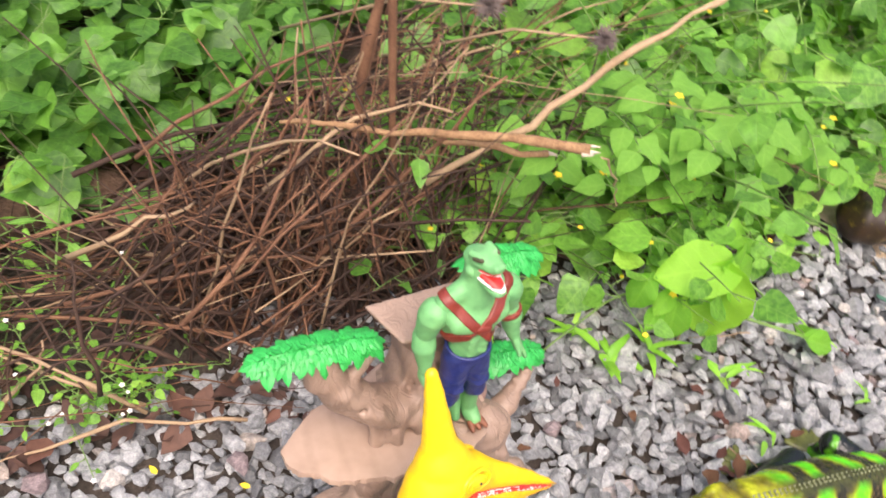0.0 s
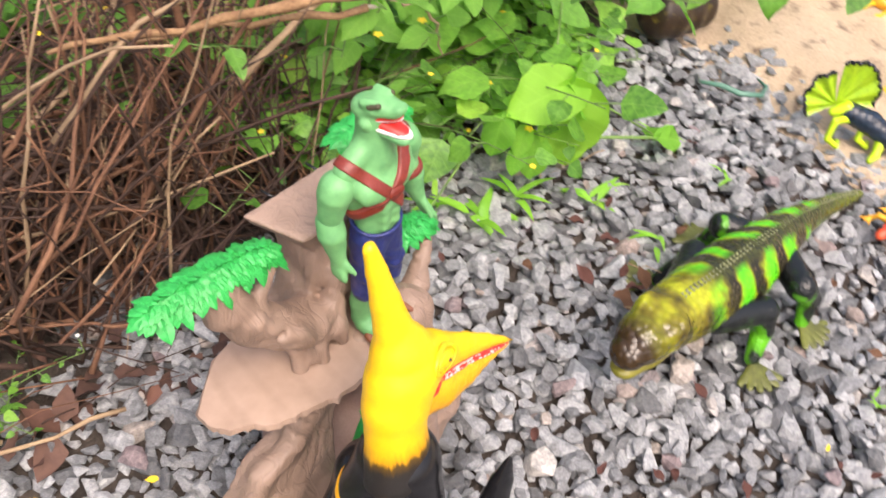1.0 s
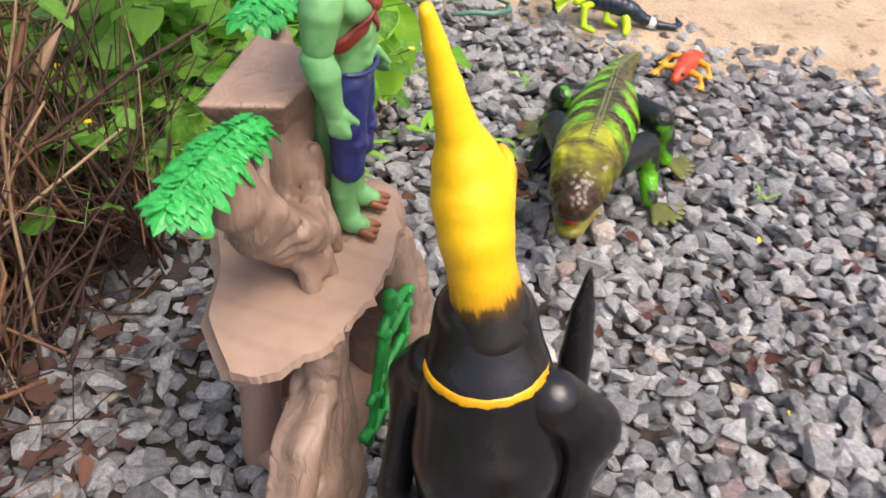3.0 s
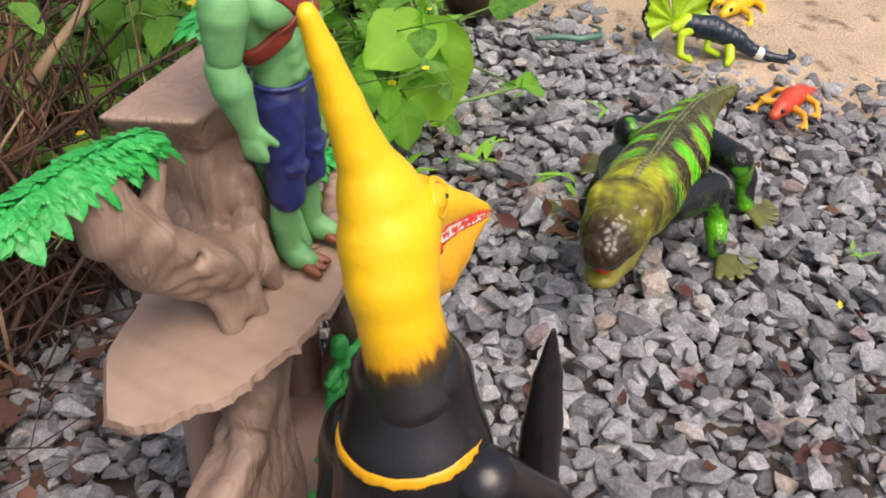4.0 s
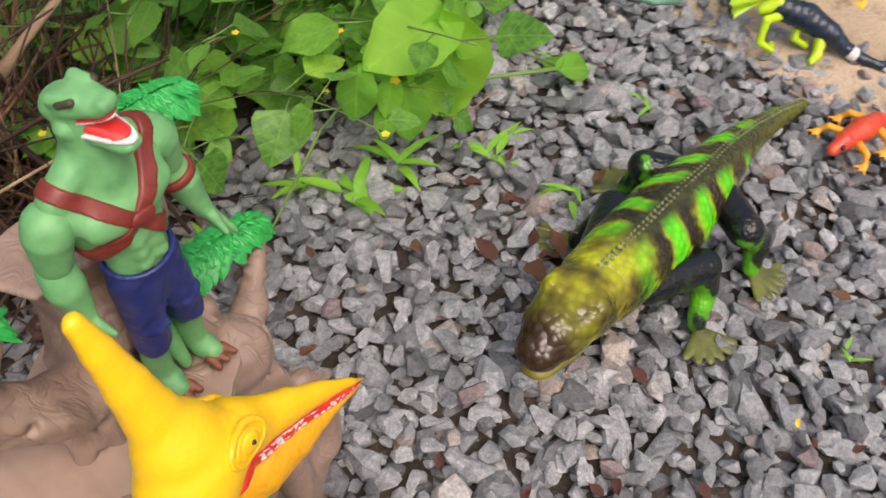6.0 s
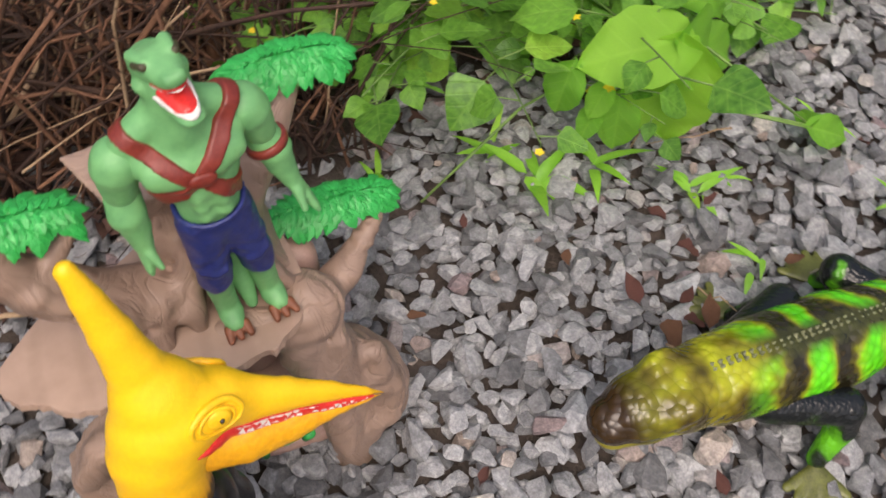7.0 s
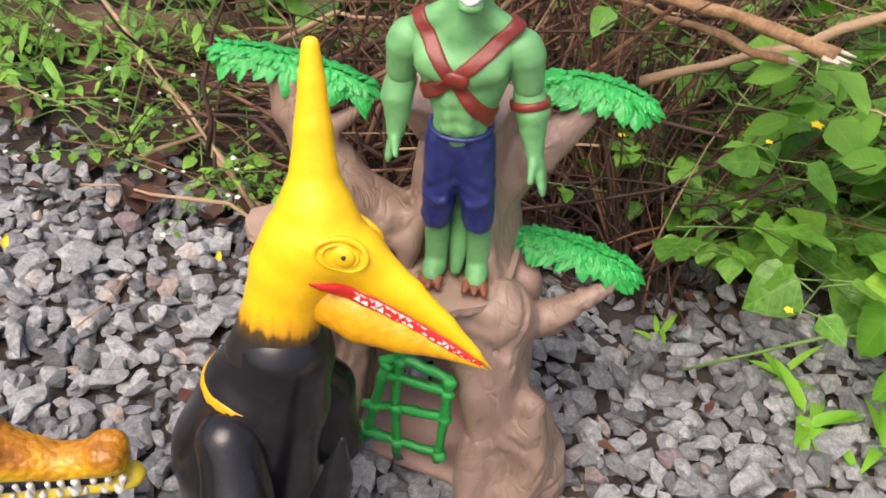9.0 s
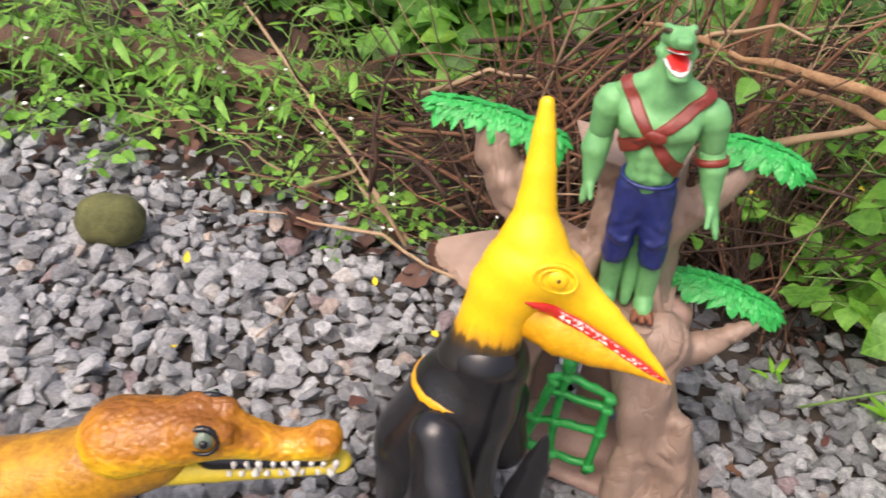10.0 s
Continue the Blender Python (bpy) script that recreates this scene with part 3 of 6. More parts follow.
    # the lower trunk: an arch over the den, a flared sheet with a knot hole, a swollen root
    lower = chain([(-0.036, 0.016, 0.132, 0.0145), (-0.01, 0.012, 0.137, 0.0125), (0.012, 0.012, 0.135, 0.0135), (0.034, 0.016, 0.132, 0.016)])
    lower.append(solid([(-0.014, quad(-0.082, -0.05, -0.018, -0.002)), (0.004, quad(-0.092, -0.047, -0.016, 0.002)), (0.022, quad(-0.104, -0.0435, -0.012, 0.006)), (0.036, quad(-0.1135, -0.041, -0.008, 0.01)),
                        (0.052, quad(-0.112, -0.039, -0.004, 0.013)), (0.07, quad(-0.1, -0.0385, -0.001, 0.016)), (0.084, quad(-0.082, -0.038, 0.001, 0.018)), (0.098, quad(-0.062, -0.037, 0.003, 0.02)), (0.134, quad(-0.052, -0.026, 0.006, 0.022))]))
    lower += chain([(-0.105, 0.0, 0.05, 0.006), (-0.092, 0.001, 0.076, 0.0075), (-0.068, 0.004, 0.088, 0.009), (-0.052, 0.008, 0.11, 0.01)])
    lower += chain([(-0.094, -0.006, 0.02, 0.007), (-0.107, -0.003, 0.034, 0.006)])
    lower += chain([(0.034, 0.017, 0.136, 0.016), (0.034, 0.012, 0.105, 0.0165), (0.041, 0.009, 0.078, 0.0155), (0.051, 0.013, 0.05, 0.023), (0.057, 0.016, 0.02, 0.0275), (0.06, 0.018, -0.01, 0.029)])
    for root in ([(0.024, 0.0, 0.118, 0.006), (0.03, -0.004, 0.09, 0.007), (0.036, -0.009, 0.055, 0.009), (0.037, -0.014, 0.02, 0.011), (0.04, -0.016, -0.01, 0.013)], [(0.044, 0.0, 0.115, 0.005), (0.046, -0.004, 0.085, 0.005), (0.05, -0.007, 0.06, 0.005)],
                 [(0.062, 0.0, 0.085, 0.007), (0.068, -0.004, 0.05, 0.01), (0.066, -0.008, 0.02, 0.011)], [(0.05, -0.008, 0.045, 0.005), (0.054, -0.012, 0.02, 0.006), (0.052, -0.014, -0.008, 0.007)], [(0.02, 0.004, 0.128, 0.005), (0.016, 0.002, 0.112, 0.0045), (0.022, 0.0, 0.09, 0.004)]):
        lower += chain(root)
    lower += chain([(0.04, 0.026, 0.116, 0.0125), (0.058, 0.034, 0.124, 0.0095), (0.072, 0.046, 0.131, 0.0062), (0.084, 0.055, 0.138, 0.0045)])
    cuts = [cap((-0.0895, -0.03, 0.05), (-0.0895, 0.04, 0.053), 0.0058, 0.0058, ((0, 0, 1), 0.62)), cap((0.079, -0.03, 0.023), (0.079, 0.004, 0.023), 0.0022), cap((0.038, -0.03, 0.122), (0.038, 0.004, 0.122), 0.0019)]
    part("lower_trunk", mesh_of("lower_trunk", *blend(lower, 0.0016, 0.007, cuts, 0.0015, bark_relief), [M["bark"]]), tree)
    back = chain([(-0.045, 0.05, 0.0, 0.012), (-0.04, 0.05, 0.13, 0.012)]) + chain([(0.0, 0.056, 0.0, 0.014), (0.0, 0.056, 0.14, 0.014)]) + chain([(0.04, 0.05, 0.0, 0.012), (0.036, 0.05, 0.13, 0.012)])
    part("inner_wall", mesh_of("inner_wall", *blend(back, 0.004, 0.02), [M["bark_in"]]), tree)
    floor = chain([(-0.05, 0.006, 0.003, 0.012), (0.04, 0.002, 0.003, 0.012)], ((0, 0, 1), 0.6)) + chain([(-0.04, 0.035, 0.006, 0.02), (0.04, 0.035, 0.006, 0.02)], ((0, 0, 1), 0.6))
    part("inner_floor", mesh_of("inner_floor", *blend(floor, 0.0026, 0.012, rough=bark_relief), [M["bark_in"]]), tree, "pinkish brown floor")
    part("platform", slab_mesh(), tree, "flat brown platform with a ragged broken edge")
    for x, y in ((-0.03, 0.0725), (0.004, 0.0755)):
        part("peg", mesh_of("peg", *tube([(x, y, 0.2325, 0.0009), (x - 0.003, y + 0.009, 0.2328, 0.0007)], 6), [M["black"]]), tree, "short dark peg")
    for at, size, spin in (((-0.0945, 0.038, 0.2395), (0.082, 0.0115, 0.005, 3), (7, 4, 4)),
                           ((0.0545, 0.088, 0.236), (0.056, 0.0118, 0.005, 5), (7, 6, 6)),
                           ((0.0625, 0.062, 0.149), (0.067, 0.011, 0.005, 8), (7, 9, 4))):
        part("palm_canopy", frond_mesh(*size), tree, "bright green palm canopy of overlapping moulded leaflets", pose(*at, *spin))
    gate = new("gate")
    gate.parent = tree
    tagged(gate, "green plastic lattice gate standing ajar")
    y = -0.012
    bars = [[(-0.019, 0.102), (-0.033, 0.022)], [(-0.012, 0.115), (-0.014, 0.07), (-0.012, 0.018)], [(0.0165, 0.102), (0.0165, 0.07), (0.0135, 0.025)],
            [(-0.023, 0.099), (-0.010, 0.107), (0.018, 0.101)], [(-0.02, 0.09), (0.0, 0.09), (0.017, 0.091)], [(-0.034, 0.056), (-0.015, 0.062), (0.015, 0.068)], [(-0.041, 0.035), (-0.02, 0.031), (0.018, 0.033)]]
    for bar in bars:
        pts = []
        for (ax, az), (bx, bz) in zip(bar, bar[1:]):
            for k in range(5):
                t = k / 5
                pts.append((ax + (bx - ax) * t, y + rng.uniform(-0.0008, 0.0008), az + (bz - az) * t, 0.0029 * rng.uniform(0.85, 1.2)))
        pts.append((bar[-1][0], y, bar[-1][1], 0.0027))
        part("gate_bar", mesh_of("gate_bar", *tube(pts, 8), [M["frond"]]), gate)
    for x, z in ((-0.02, 0.098), (-0.012, 0.105), (0.0165, 0.1), (-0.027, 0.059), (-0.0135, 0.063), (0.0155, 0.068), (-0.031, 0.033), (-0.0125, 0.031), (0.0145, 0.032), (0.016, 0.09)):
        part("tie", mesh_of("tie", *blend([cap((x, y - 0.001, z), (x + 0.002, y - 0.001, z), 0.0035)], 0.0012, 0.001), [M["frond"]]), gate)
    part("hinge_loop", mesh_of("hinge_loop", *blend([cap((-0.012, y, 0.113), (-0.012, y, 0.119), 0.0045)], 0.0012, 0.001), [M["frond"]]), gate)


pl, pnt, pb = nodes_of("moulded_platform_plastic")
ptc = pnt.nodes.new("ShaderNodeTexCoord")
pw = add(pnt, "ShaderNodeTexWave", Scale=16.0, Distortion=2.5, Detail=3.0)
pnt.links.new(ptc.outputs["Object"], pw.inputs["Vector"])
pn = noise_node(pnt, 40.0)
pcol = mix(pnt, 0.14, ramp(pnt, pn.outputs["Fac"], [(0.3, (0.28, 0.195, 0.145)), (0.7, (0.39, 0.28, 0.212))]), ramp(pnt, pw.outputs["Color"], [(0.0, (0.24, 0.16, 0.11)), (0.35, (0.44, 0.31, 0.23))]))
pnt.links.new(pcol, pb.inputs["Base Color"])
pb.inputs["Roughness"].default_value = 0.5
bump(pnt, pb, pw.outputs["Color"], 0.14, 0.0008)
M["plank"] = pl
tree_house()


# ---- toy figures ----
def figure():
    """The lizard-headed doll in blue shorts with crossed straps: one mesh, its own feet at z = 0, facing -y."""
    skin, cloth, strap, nail, mouth, tooth, brow = range(7)
    pieces, index = [], []

    def put(prims, h, k, mat, cut=(), rough=None):
        v, q = blend(prims, h, k, cut, 0.0012, rough)
        pieces.append((list(v), [tuple(f) for f in q]))
        index.extend([mat] * len(q))

    thin = ((0, 1, 0), 0.78)
    torso = chain([(0, 0.001, 0.094, 0.0142), (0.0004, 0.001, 0.106, 0.0136), (0.0008, 0.002, 0.119, 0.0165), (0.001, 0.003, 0.134, 0.0188)], thin)
    torso += [cap((s * 0.0165, 0.004, 0.1415), (s * 0.004, 0.004, 0.1435), 0.0105) for s in (-1, 1)]
    torso += [cap((s * 0.0145, 0.006, 0.131), (s * 0.0105, 0.004, 0.112), 0.0092, 0.0065) for s in (-1, 1)]
    torso += [cap((s * 0.0135, -0.0062, 0.1365), (s * 0.0062, -0.0082, 0.1345), 0.0082, 0.0078, ((0.15 * s, 1, 0), 0.66)) for s in (-1, 1)]
    torso += [cap((s * 0.0046, -0.0088, 0.1015 + 0.0078 * j), (s * 0.0042, -0.0088, 0.103 + 0.0078 * j), 0.0035) for s in (-1, 1) for j in range(3)]
    neck = [p for s in (-1, 1) for p in chain([(s * 0.0205, 0.005, 0.1515, 0.0066), (s * 0.006, 0.005, 0.1605, 0.0068)])]
    neck += chain([(0.0, 0.004, 0.152, 0.0118), (0.0012, 0.0045, 0.164, 0.0102), (0.0018, 0.005, 0.176, 0.0096), (0.0022, 0.005, 0.184, 0.0086)])
    wrinkle = lambda P: 0.0001 * np.sin(P[:, 2] * 1500 + 3 * np.sin(P[:, 0] * 260)) * np.clip((P[:, 2] - 0.155) * 60, 0, 1) + 0.00005 * np.sin(P[:, 0] * 1300) * np.sin(P[:, 2] * 1200)
    put(torso + neck, 0.00105, 0.0032, skin, rough=wrinkle)

    # the head, turned a little to the doll's left and thrown back
    ca, sa, cb, sb = math.cos(radians(9)), math.sin(radians(9)), math.cos(radians(14)), math.sin(radians(14))

    def up(x, y, z, *r):
        x, y, z = x * 1.06, y * 1.04, 0.174 + (z - 0.166) * 1.0
        y, z = y * cb + (z - 0.178) * sb, 0.178 - y * sb + (z - 0.178) * cb
        r = tuple(a * 1.04 for a in r)
        return (0.0022 + x * ca - y * sa, 0.001 + x * sa + y * ca, z) + r

    skull = chain([up(0, 0.0055, 0.1785, 0.0086), up(0, -0.002, 0.1808, 0.008), up(0, -0.0075, 0.1804, 0.0068), up(0, -0.0108, 0.1796, 0.0058)], ((0, sb, cb), 0.78))
    skull += [cap(up(s * 0.0062, 0.002, 0.1858), up(s * 0.0052, -0.005, 0.1856), 0.0027, 0.0022) for s in (-1, 1)]
    skull += [cap(up(s * 0.0022, -0.0155, 0.1818), up(s * 0.0022, -0.0148, 0.1822), 0.0019) for s in (-1, 1)]
    skull += [cap(up(s * 0.0068, 0.0035, 0.172), up(s * 0.005, 0.003, 0.1665), 0.0042, 0.0036) for s in (-1, 1)]
    skull += chain([up(0, 0.004, 0.1695, 0.0074), up(0, -0.0045, 0.1648, 0.0064), up(0, -0.0122, 0.1608, 0.0054)], ((0, sb, cb), 0.6))
    gape = [cap(up(0, -0.03, 0.1696), up(0, 0.0005, 0.1722), 0.0095, 0.0028, ((1, 0, 0), 1.5))]
    sockets = [cap(up(s * 0.0105, -0.0018, 0.1838), up(s * 0.0088, -0.0042, 0.1836), 0.0026) for s in (-1, 1)]
    put(skull, 0.00085, 0.0028, skin, gape + sockets)
    put([cap(up(0, 0.002, 0.1722), up(0, -0.0108, 0.1652), 0.0066, 0.0052, ((0, sb, cb), 0.5))], 0.0007, 0.001, mouth)
    put([cap(up(0, 0.001, 0.1745), up(0, -0.0095, 0.1755), 0.0072, 0.0054, ((0, sb, cb), 0.25))], 0.0007, 0.001, mouth)
    for rad, base, drop, wide, reach in ((0.0013, 0.169, -0.0056, 0.006, 0.0176), (0.0006, 0.1742, 0.0006, 0.006, 0.0152)):
        rim = [up(wide * math.sin(a) * (1 - 0.25 * math.cos(a)), 0.001 - reach * math.cos(a) ** 0.8, base + drop * math.cos(a), rad) for a in (math.radians(-88 + 16 * k) for k in range(12))]
        put(chain(rim), 0.0006, 0.001, tooth)
    for s in (-1, 1):
        put([cap(up(s * 0.0072, -0.002, 0.1846), up(s * 0.006, -0.0062, 0.1852), 0.0019)], 0.0006, 0.001, brow)

    # arms: a jointed ball, upper arm, forearm and open hand
    for s, wrist, tip in ((-1, (-0.0325, 0.0, 0.0905), (-0.0335, -0.004, 0.0765)), (1, (0.0365, 0.0005, 0.0885), (0.042, -0.0065, 0.0685))):
        w, e = np.array(wrist), np.array((s * 0.031, 0.0075, 0.1165))
        put([cap((s * 0.0262, 0.0055, 0.1435), (s * 0.0278, 0.0055, 0.1395), 0.0098, 0.0099)] + chain([(s * 0.0292, 0.006, 0.132, 0.0086), (s * 0.0305, 0.0065, 0.123, 0.0074)]), 0.001, 0.002, skin)
        fore = chain([(*e, 0.0078), (*(e + (w - e) * 0.3 + (s * 0.001, -0.001, 0)), 0.008), (*(e + (w - e) * 0.65), 0.0064), (*w, 0.0047)])
        d = np.array(tip) - w
        fore += chain([(*w, 0.005), (*(w + d * 0.35), 0.0052), (*(w + d * 0.55), 0.0046)], ((s * 0.9, -0.35, 0), 0.62))
        for j in range(4):
            side = np.array((0.0012 * s, -0.0034 + 0.0023 * j, 0))
            fore += chain([(*(w + d * 0.5 + side * 0.9), 0.0019), (*(w + d * (0.78 if j != 3 else 0.72) + side * 1.15), 0.0017), (*(w + d * (1.0 - 0.05 * abs(j - 1.5)) + side * 1.2), 0.0012)])
        fore += chain([(*(w + d * 0.2 + np.array((-s * 0.001, -0.0045, 0))), 0.0022), (*(w + d * 0.55 + np.array((-s * 0.003, -0.008, 0))), 0.0016)])
        put(fore, 0.0009, 0.0022, skin)
        if s > 0:
            q = e + (w - e) * 0.2
            v, f = tube([(*(q + u * (w - e)), 0.0092 + r) for u, r in ((-0.12, 0.0), (-0.11, 0.0006), (0.02, 0.0006), (0.03, 0.0))], 18)
            pieces.append((list(v), f))
            index.extend([strap] * len(f))

    # shorts, legs, feet and tail
    short = [cap((-0.0045, 0.001, 0.089), (0.0045, 0.001, 0.089), 0.0132, 0.0132, ((0, 1, 0), 0.86))]
    for s in (-1, 1):
        short += chain([(s * 0.0068, 0.001, 0.081, 0.0112), (s * 0.0093, 0.0, 0.062, 0.0092), (s * 0.0108, 0.0, 0.0425, 0.0085)])
        short += [cap((s * 0.012, -0.0085, 0.058), (s * 0.0155, -0.0065, 0.059), 0.0022), cap((s * 0.006, -0.009, 0.0575), (s * 0.01, -0.009, 0.056), 0.0018)]
    crease = lambda P: 0.0005 * np.sin(P[:, 2] * 620 + P[:, 0] * 420 * np.sign(P[:, 0])) * np.clip(np.sin(P[:, 2] * 210), 0, 1) + 0.0003 * np.sin(P[:, 0] * 900) * np.sin(P[:, 2] * 400)
    put(short, 0.00105, 0.0022, cloth, [cap((0, -0.03, 0.032), (0, 0.05, 0.032), 0.0042), cap((0, -0.03, 0.046), (0, 0.05, 0.046), 0.0026), cap((0, -0.03, 0.058), (0, 0.05, 0.05), 0.0016)], crease)
    hem = [(0.0152 * math.sin(a), 0.001 - 0.0135 * math.cos(a), 0.0985 - 0.0012 * math.cos(a), 0.0013) for a in (k * math.pi / 12 for k in range(25))]
    put(chain(hem), 0.0009, 0.002, cloth)
    for s in (-1, 1):
        leg = chain([(s * 0.0108, 0.001, 0.045, 0.0066), (s * 0.0112, 0.0035, 0.026, 0.0066), (s * 0.0114, 0.003, 0.011, 0.006), (s * 0.0116, -0.001, 0.0068, 0.0062), (s * 0.0122, -0.0065, 0.0052, 0.0052)])
        put(leg, 0.001, 0.003, skin)
        put([cap((s * 0.0122 - 0.0042 + 0.0042 * j, -0.0085, 0.0045), (s * 0.0126 - 0.0054 + 0.0054 * j, -0.0145, 0.0032), 0.0028, 0.0019) for j in range(3)], 0.0008, 0.0008, nail)
    put(chain([(0, 0.012, 0.07, 0.0078), (0.001, 0.014, 0.04, 0.0072), (0.0005, 0.007, 0.018, 0.0056), (0.0, 0.0, 0.0055, 0.0032)]), 0.0011, 0.003, skin)

    # straps that lie on the chest: a thin shell of the torso between two planes
    h = 0.0008
    axes = [np.arange(-0.032, 0.032, h), np.arange(-0.026, 0.026, h), np.arange(0.1, 0.168, h)]
    P = np.stack(np.meshgrid(*axes, indexing="ij"), -1)
    F = None
    for p in torso + neck:
        F = distance(P, p) if F is None else smin(F, distance(P, p), 0.0032)
    for (ax, az), (bx, bz), lift in (((-0.0205, 0.157), (0.0135, 0.1085), 0.0013), ((0.0235, 0.157), (-0.0185, 0.1165), 0.0019)):
        nx, nz = az - bz, bx - ax
        ln = math.hypot(nx, nz)
        across = ((P[..., 0] - ax) * nx + (P[..., 2] - az) * nz) / ln
        v, q = net(np.maximum(np.maximum(F - lift, np.abs(across) - 0.0034), P[..., 2] - 0.1625), np.array([a[0] for a in axes]), h)
        pieces.append((list(v), [tuple(f) for f in q]))
        index.extend([strap] * len(q))
    put([cap((-0.0025, -0.0138, 0.1332), (0.0015, -0.014, 0.1325), 0.0042, 0.0042, ((0, 1, 0), 0.45))], 0.0008, 0.001, strap)
    V, Fc = join(pieces)
    V = np.array(V)
    V[:, 2] = np.where(V[:, 2] > 0.1, 0.1 + (V[:, 2] - 0.1) * 0.92, V[:, 2])
    me = mesh_of("doll", V, Fc, [M[k] for k in ("skin", "cloth", "strap", "nail", "mouth", "tooth", "brow")], index=index)
    whole("toy_doll", me, pose(0.007, 0.0168, 0.1492, -2.5, -2.6, 9) @ Matrix.Diagonal((0.97, 0.97, 0.96, 1)), "green lizard-headed vinyl doll in blue shorts with crossed red straps", "doll")


def pterosaur():
    """The head's own axes start at the eye: the beak points along +x, z is up."""
    toy = thing("toy_pterosaur", (-0.045, -0.085, 0.0), "yellow and black rubber pterosaur with a long crest", "toy dinosaur")
    head_mat, nt, b, col = axis_mat("yellow_fading_to_black", "Z", [(0.0, (0.012, 0.012, 0.013)), (0.53, (0.016, 0.014, 0.012)), (0.585, (0.09, 0.05, 0.008)), (0.62, (0.6, 0.3, 0.005)), (0.7, (0.88, 0.5, 0.006)), (1.0, (0.92, 0.56, 0.008))],
                                    0.13, 0.4, 420.0, 0.0005, 0.35, 1.0, 0.1, (260.0, 260.0, 34.0))
    # the fade is counted in the head's height, from below the throat up
    q = 0.000193
    set_at = Matrix.Translation((0.023, 0.033, 0.22)) @ Euler((-0.3, 0.041, 0.1)).to_matrix().to_4x4()

    def at(x, z, r, y=0.0):
        return (x * q, y * q, z * q, r * q)

    def piece(name, prims, h, k, mat, parent, label="", cut=(), rough=None):
        v, f = blend(prims, h, k, cut, 0.003, rough)
        return part(name, mesh_of(name, v + np.array((0, 0, 0.1)), f, [mat]), parent, label, set_at @ Matrix.Translation((0, 0, -0.1)) if parent is toy else None), v

    slim = ((0, 1, 0), 0.72)
    head = chain([at(-142, 426, 21), at(-130, 350, 31), at(-116, 250, 43), at(-104, 160, 54), at(-92, 70, 76)], ((0, 1, 0), 0.84))
    head += chain([at(-84, 40, 90), at(-96, -30, 112), at(-126, -105, 104), at(-140, -180, 94), at(-146, -260, 100), at(-150, -340, 122)], ((0, 1, 0), 0.84))
    head += chain([at(-30, -15, 80), at(60, -55, 62), at(150, -95, 44), at(250, -148, 27), at(330, -198, 13), at(375, -234, 4)], slim)
    head += [cap(at(-58, 2, 0, s * 34)[:3], at(26, -18, 0, s * 26)[:3], 50 * q, 44 * q) for s in (-1, 1)]
    skin_relief = lambda P: 0.0002 * np.sin(P[:, 0] * 420 + 3 * np.sin(P[:, 2] * 160)) * np.sin(P[:, 2] * 380) * np.sin(P[:, 1] * 300 + 1)
    V = piece("head", head, 0.0013, 0.0075, head_mat, toy, "bright yellow crested head on a neck that fades to black", (), skin_relief)[1]
    jaw = chain([at(-96, -128, 40), at(-30, -162, 60), at(50, -186, 62), at(150, -204, 44), at(250, -212, 23), at(330, -226, 10), at(368, -235, 4)], slim)
    pebble = lambda P: 0.0005 * np.sin(P[:, 0] * 760 + 2 * np.sin(P[:, 2] * 300)) * np.sin(P[:, 2] * 820) * np.sin(P[:, 1] * 700 + 0.6)
    V = np.concatenate([V, piece("lower_beak", jaw, 0.0012, 0.007, M["pt_orange"], toy, "orange yellow pebbled lower beak", (), pebble)[1]])

    def skin(x, z, s):
        """How far the head's side stands out at x, z."""
        d = np.hypot(V[:, 0] / q - x, V[:, 2] / q - z)
        return float(np.max((V[:, 1] * s)[d < max(10, d.min() + 1)])) / q

    tooth = ([(-9, 0, 9), (9, 0, 9), (9, 5, 9), (-9, 5, 9), (0, 2, -11)], [(0, 1, 4), (1, 2, 4), (2, 3, 4), (3, 0, 4), (3, 2, 1, 0)])
    xs, zs, wide = [-62, 0, 90, 200, 300, 362], [-84, -101, -126, -166, -204, -230], [4, 18, 26, 21, 12, 4]
    for s in (-1, 1):
        lips = [at(x, np.interp(x, xs, zs), np.interp(x, xs, wide), s * max(2, skin(x, np.interp(x, xs, zs), s) - 2)) for x in range(-62, 363, 24)]
        piece("lip", chain(lips, ((0, 1, 0), 0.42)), 0.0007, 0.002, M["mouth"], toy, "glossy red lip")
        for j in range(34):
            x = 26 + 312 * j / 34
            z, w = float(np.interp(x, xs, zs)), float(np.interp(x, xs, wide)) / 27
            y = max(2, skin(x, z, s) - 2) + 7.5 * w
            flip = 1 if j % 2 else -1
            m = set_at @ Matrix.Translation(at(x, z + flip * 2 * w, 0, s * y)[:3]) @ Euler((0, 0.38, 0)).to_matrix().to_4x4() @ Matrix.Diagonal((q * w * 1.12, q * s * w, q * w * flip, 1))
            part("tooth", mesh_of("tooth", np.array(tooth[0], float), tooth[1], [M["tooth"]], smooth=False), toy, m=m)
        out = skin(0, 0, s)
        eye = piece("eye", [cap(at(0, 0, 0, s * (out - 9))[:3], at(8, -2, 0, s * (out - 10))[:3], 27 * q, 27 * q, ((0, 1, 0), 0.55))], 0.0007, 0.001, M["pt_yellow"], toy)[0]
        piece("pupil", [cap(at(11, 2, 0, s * (out + 4))[:3], at(11, 2, 0, s * (out + 1))[:3], 6 * q)], 0.0004, 0.001, M["black"], eye, "small black pupil")
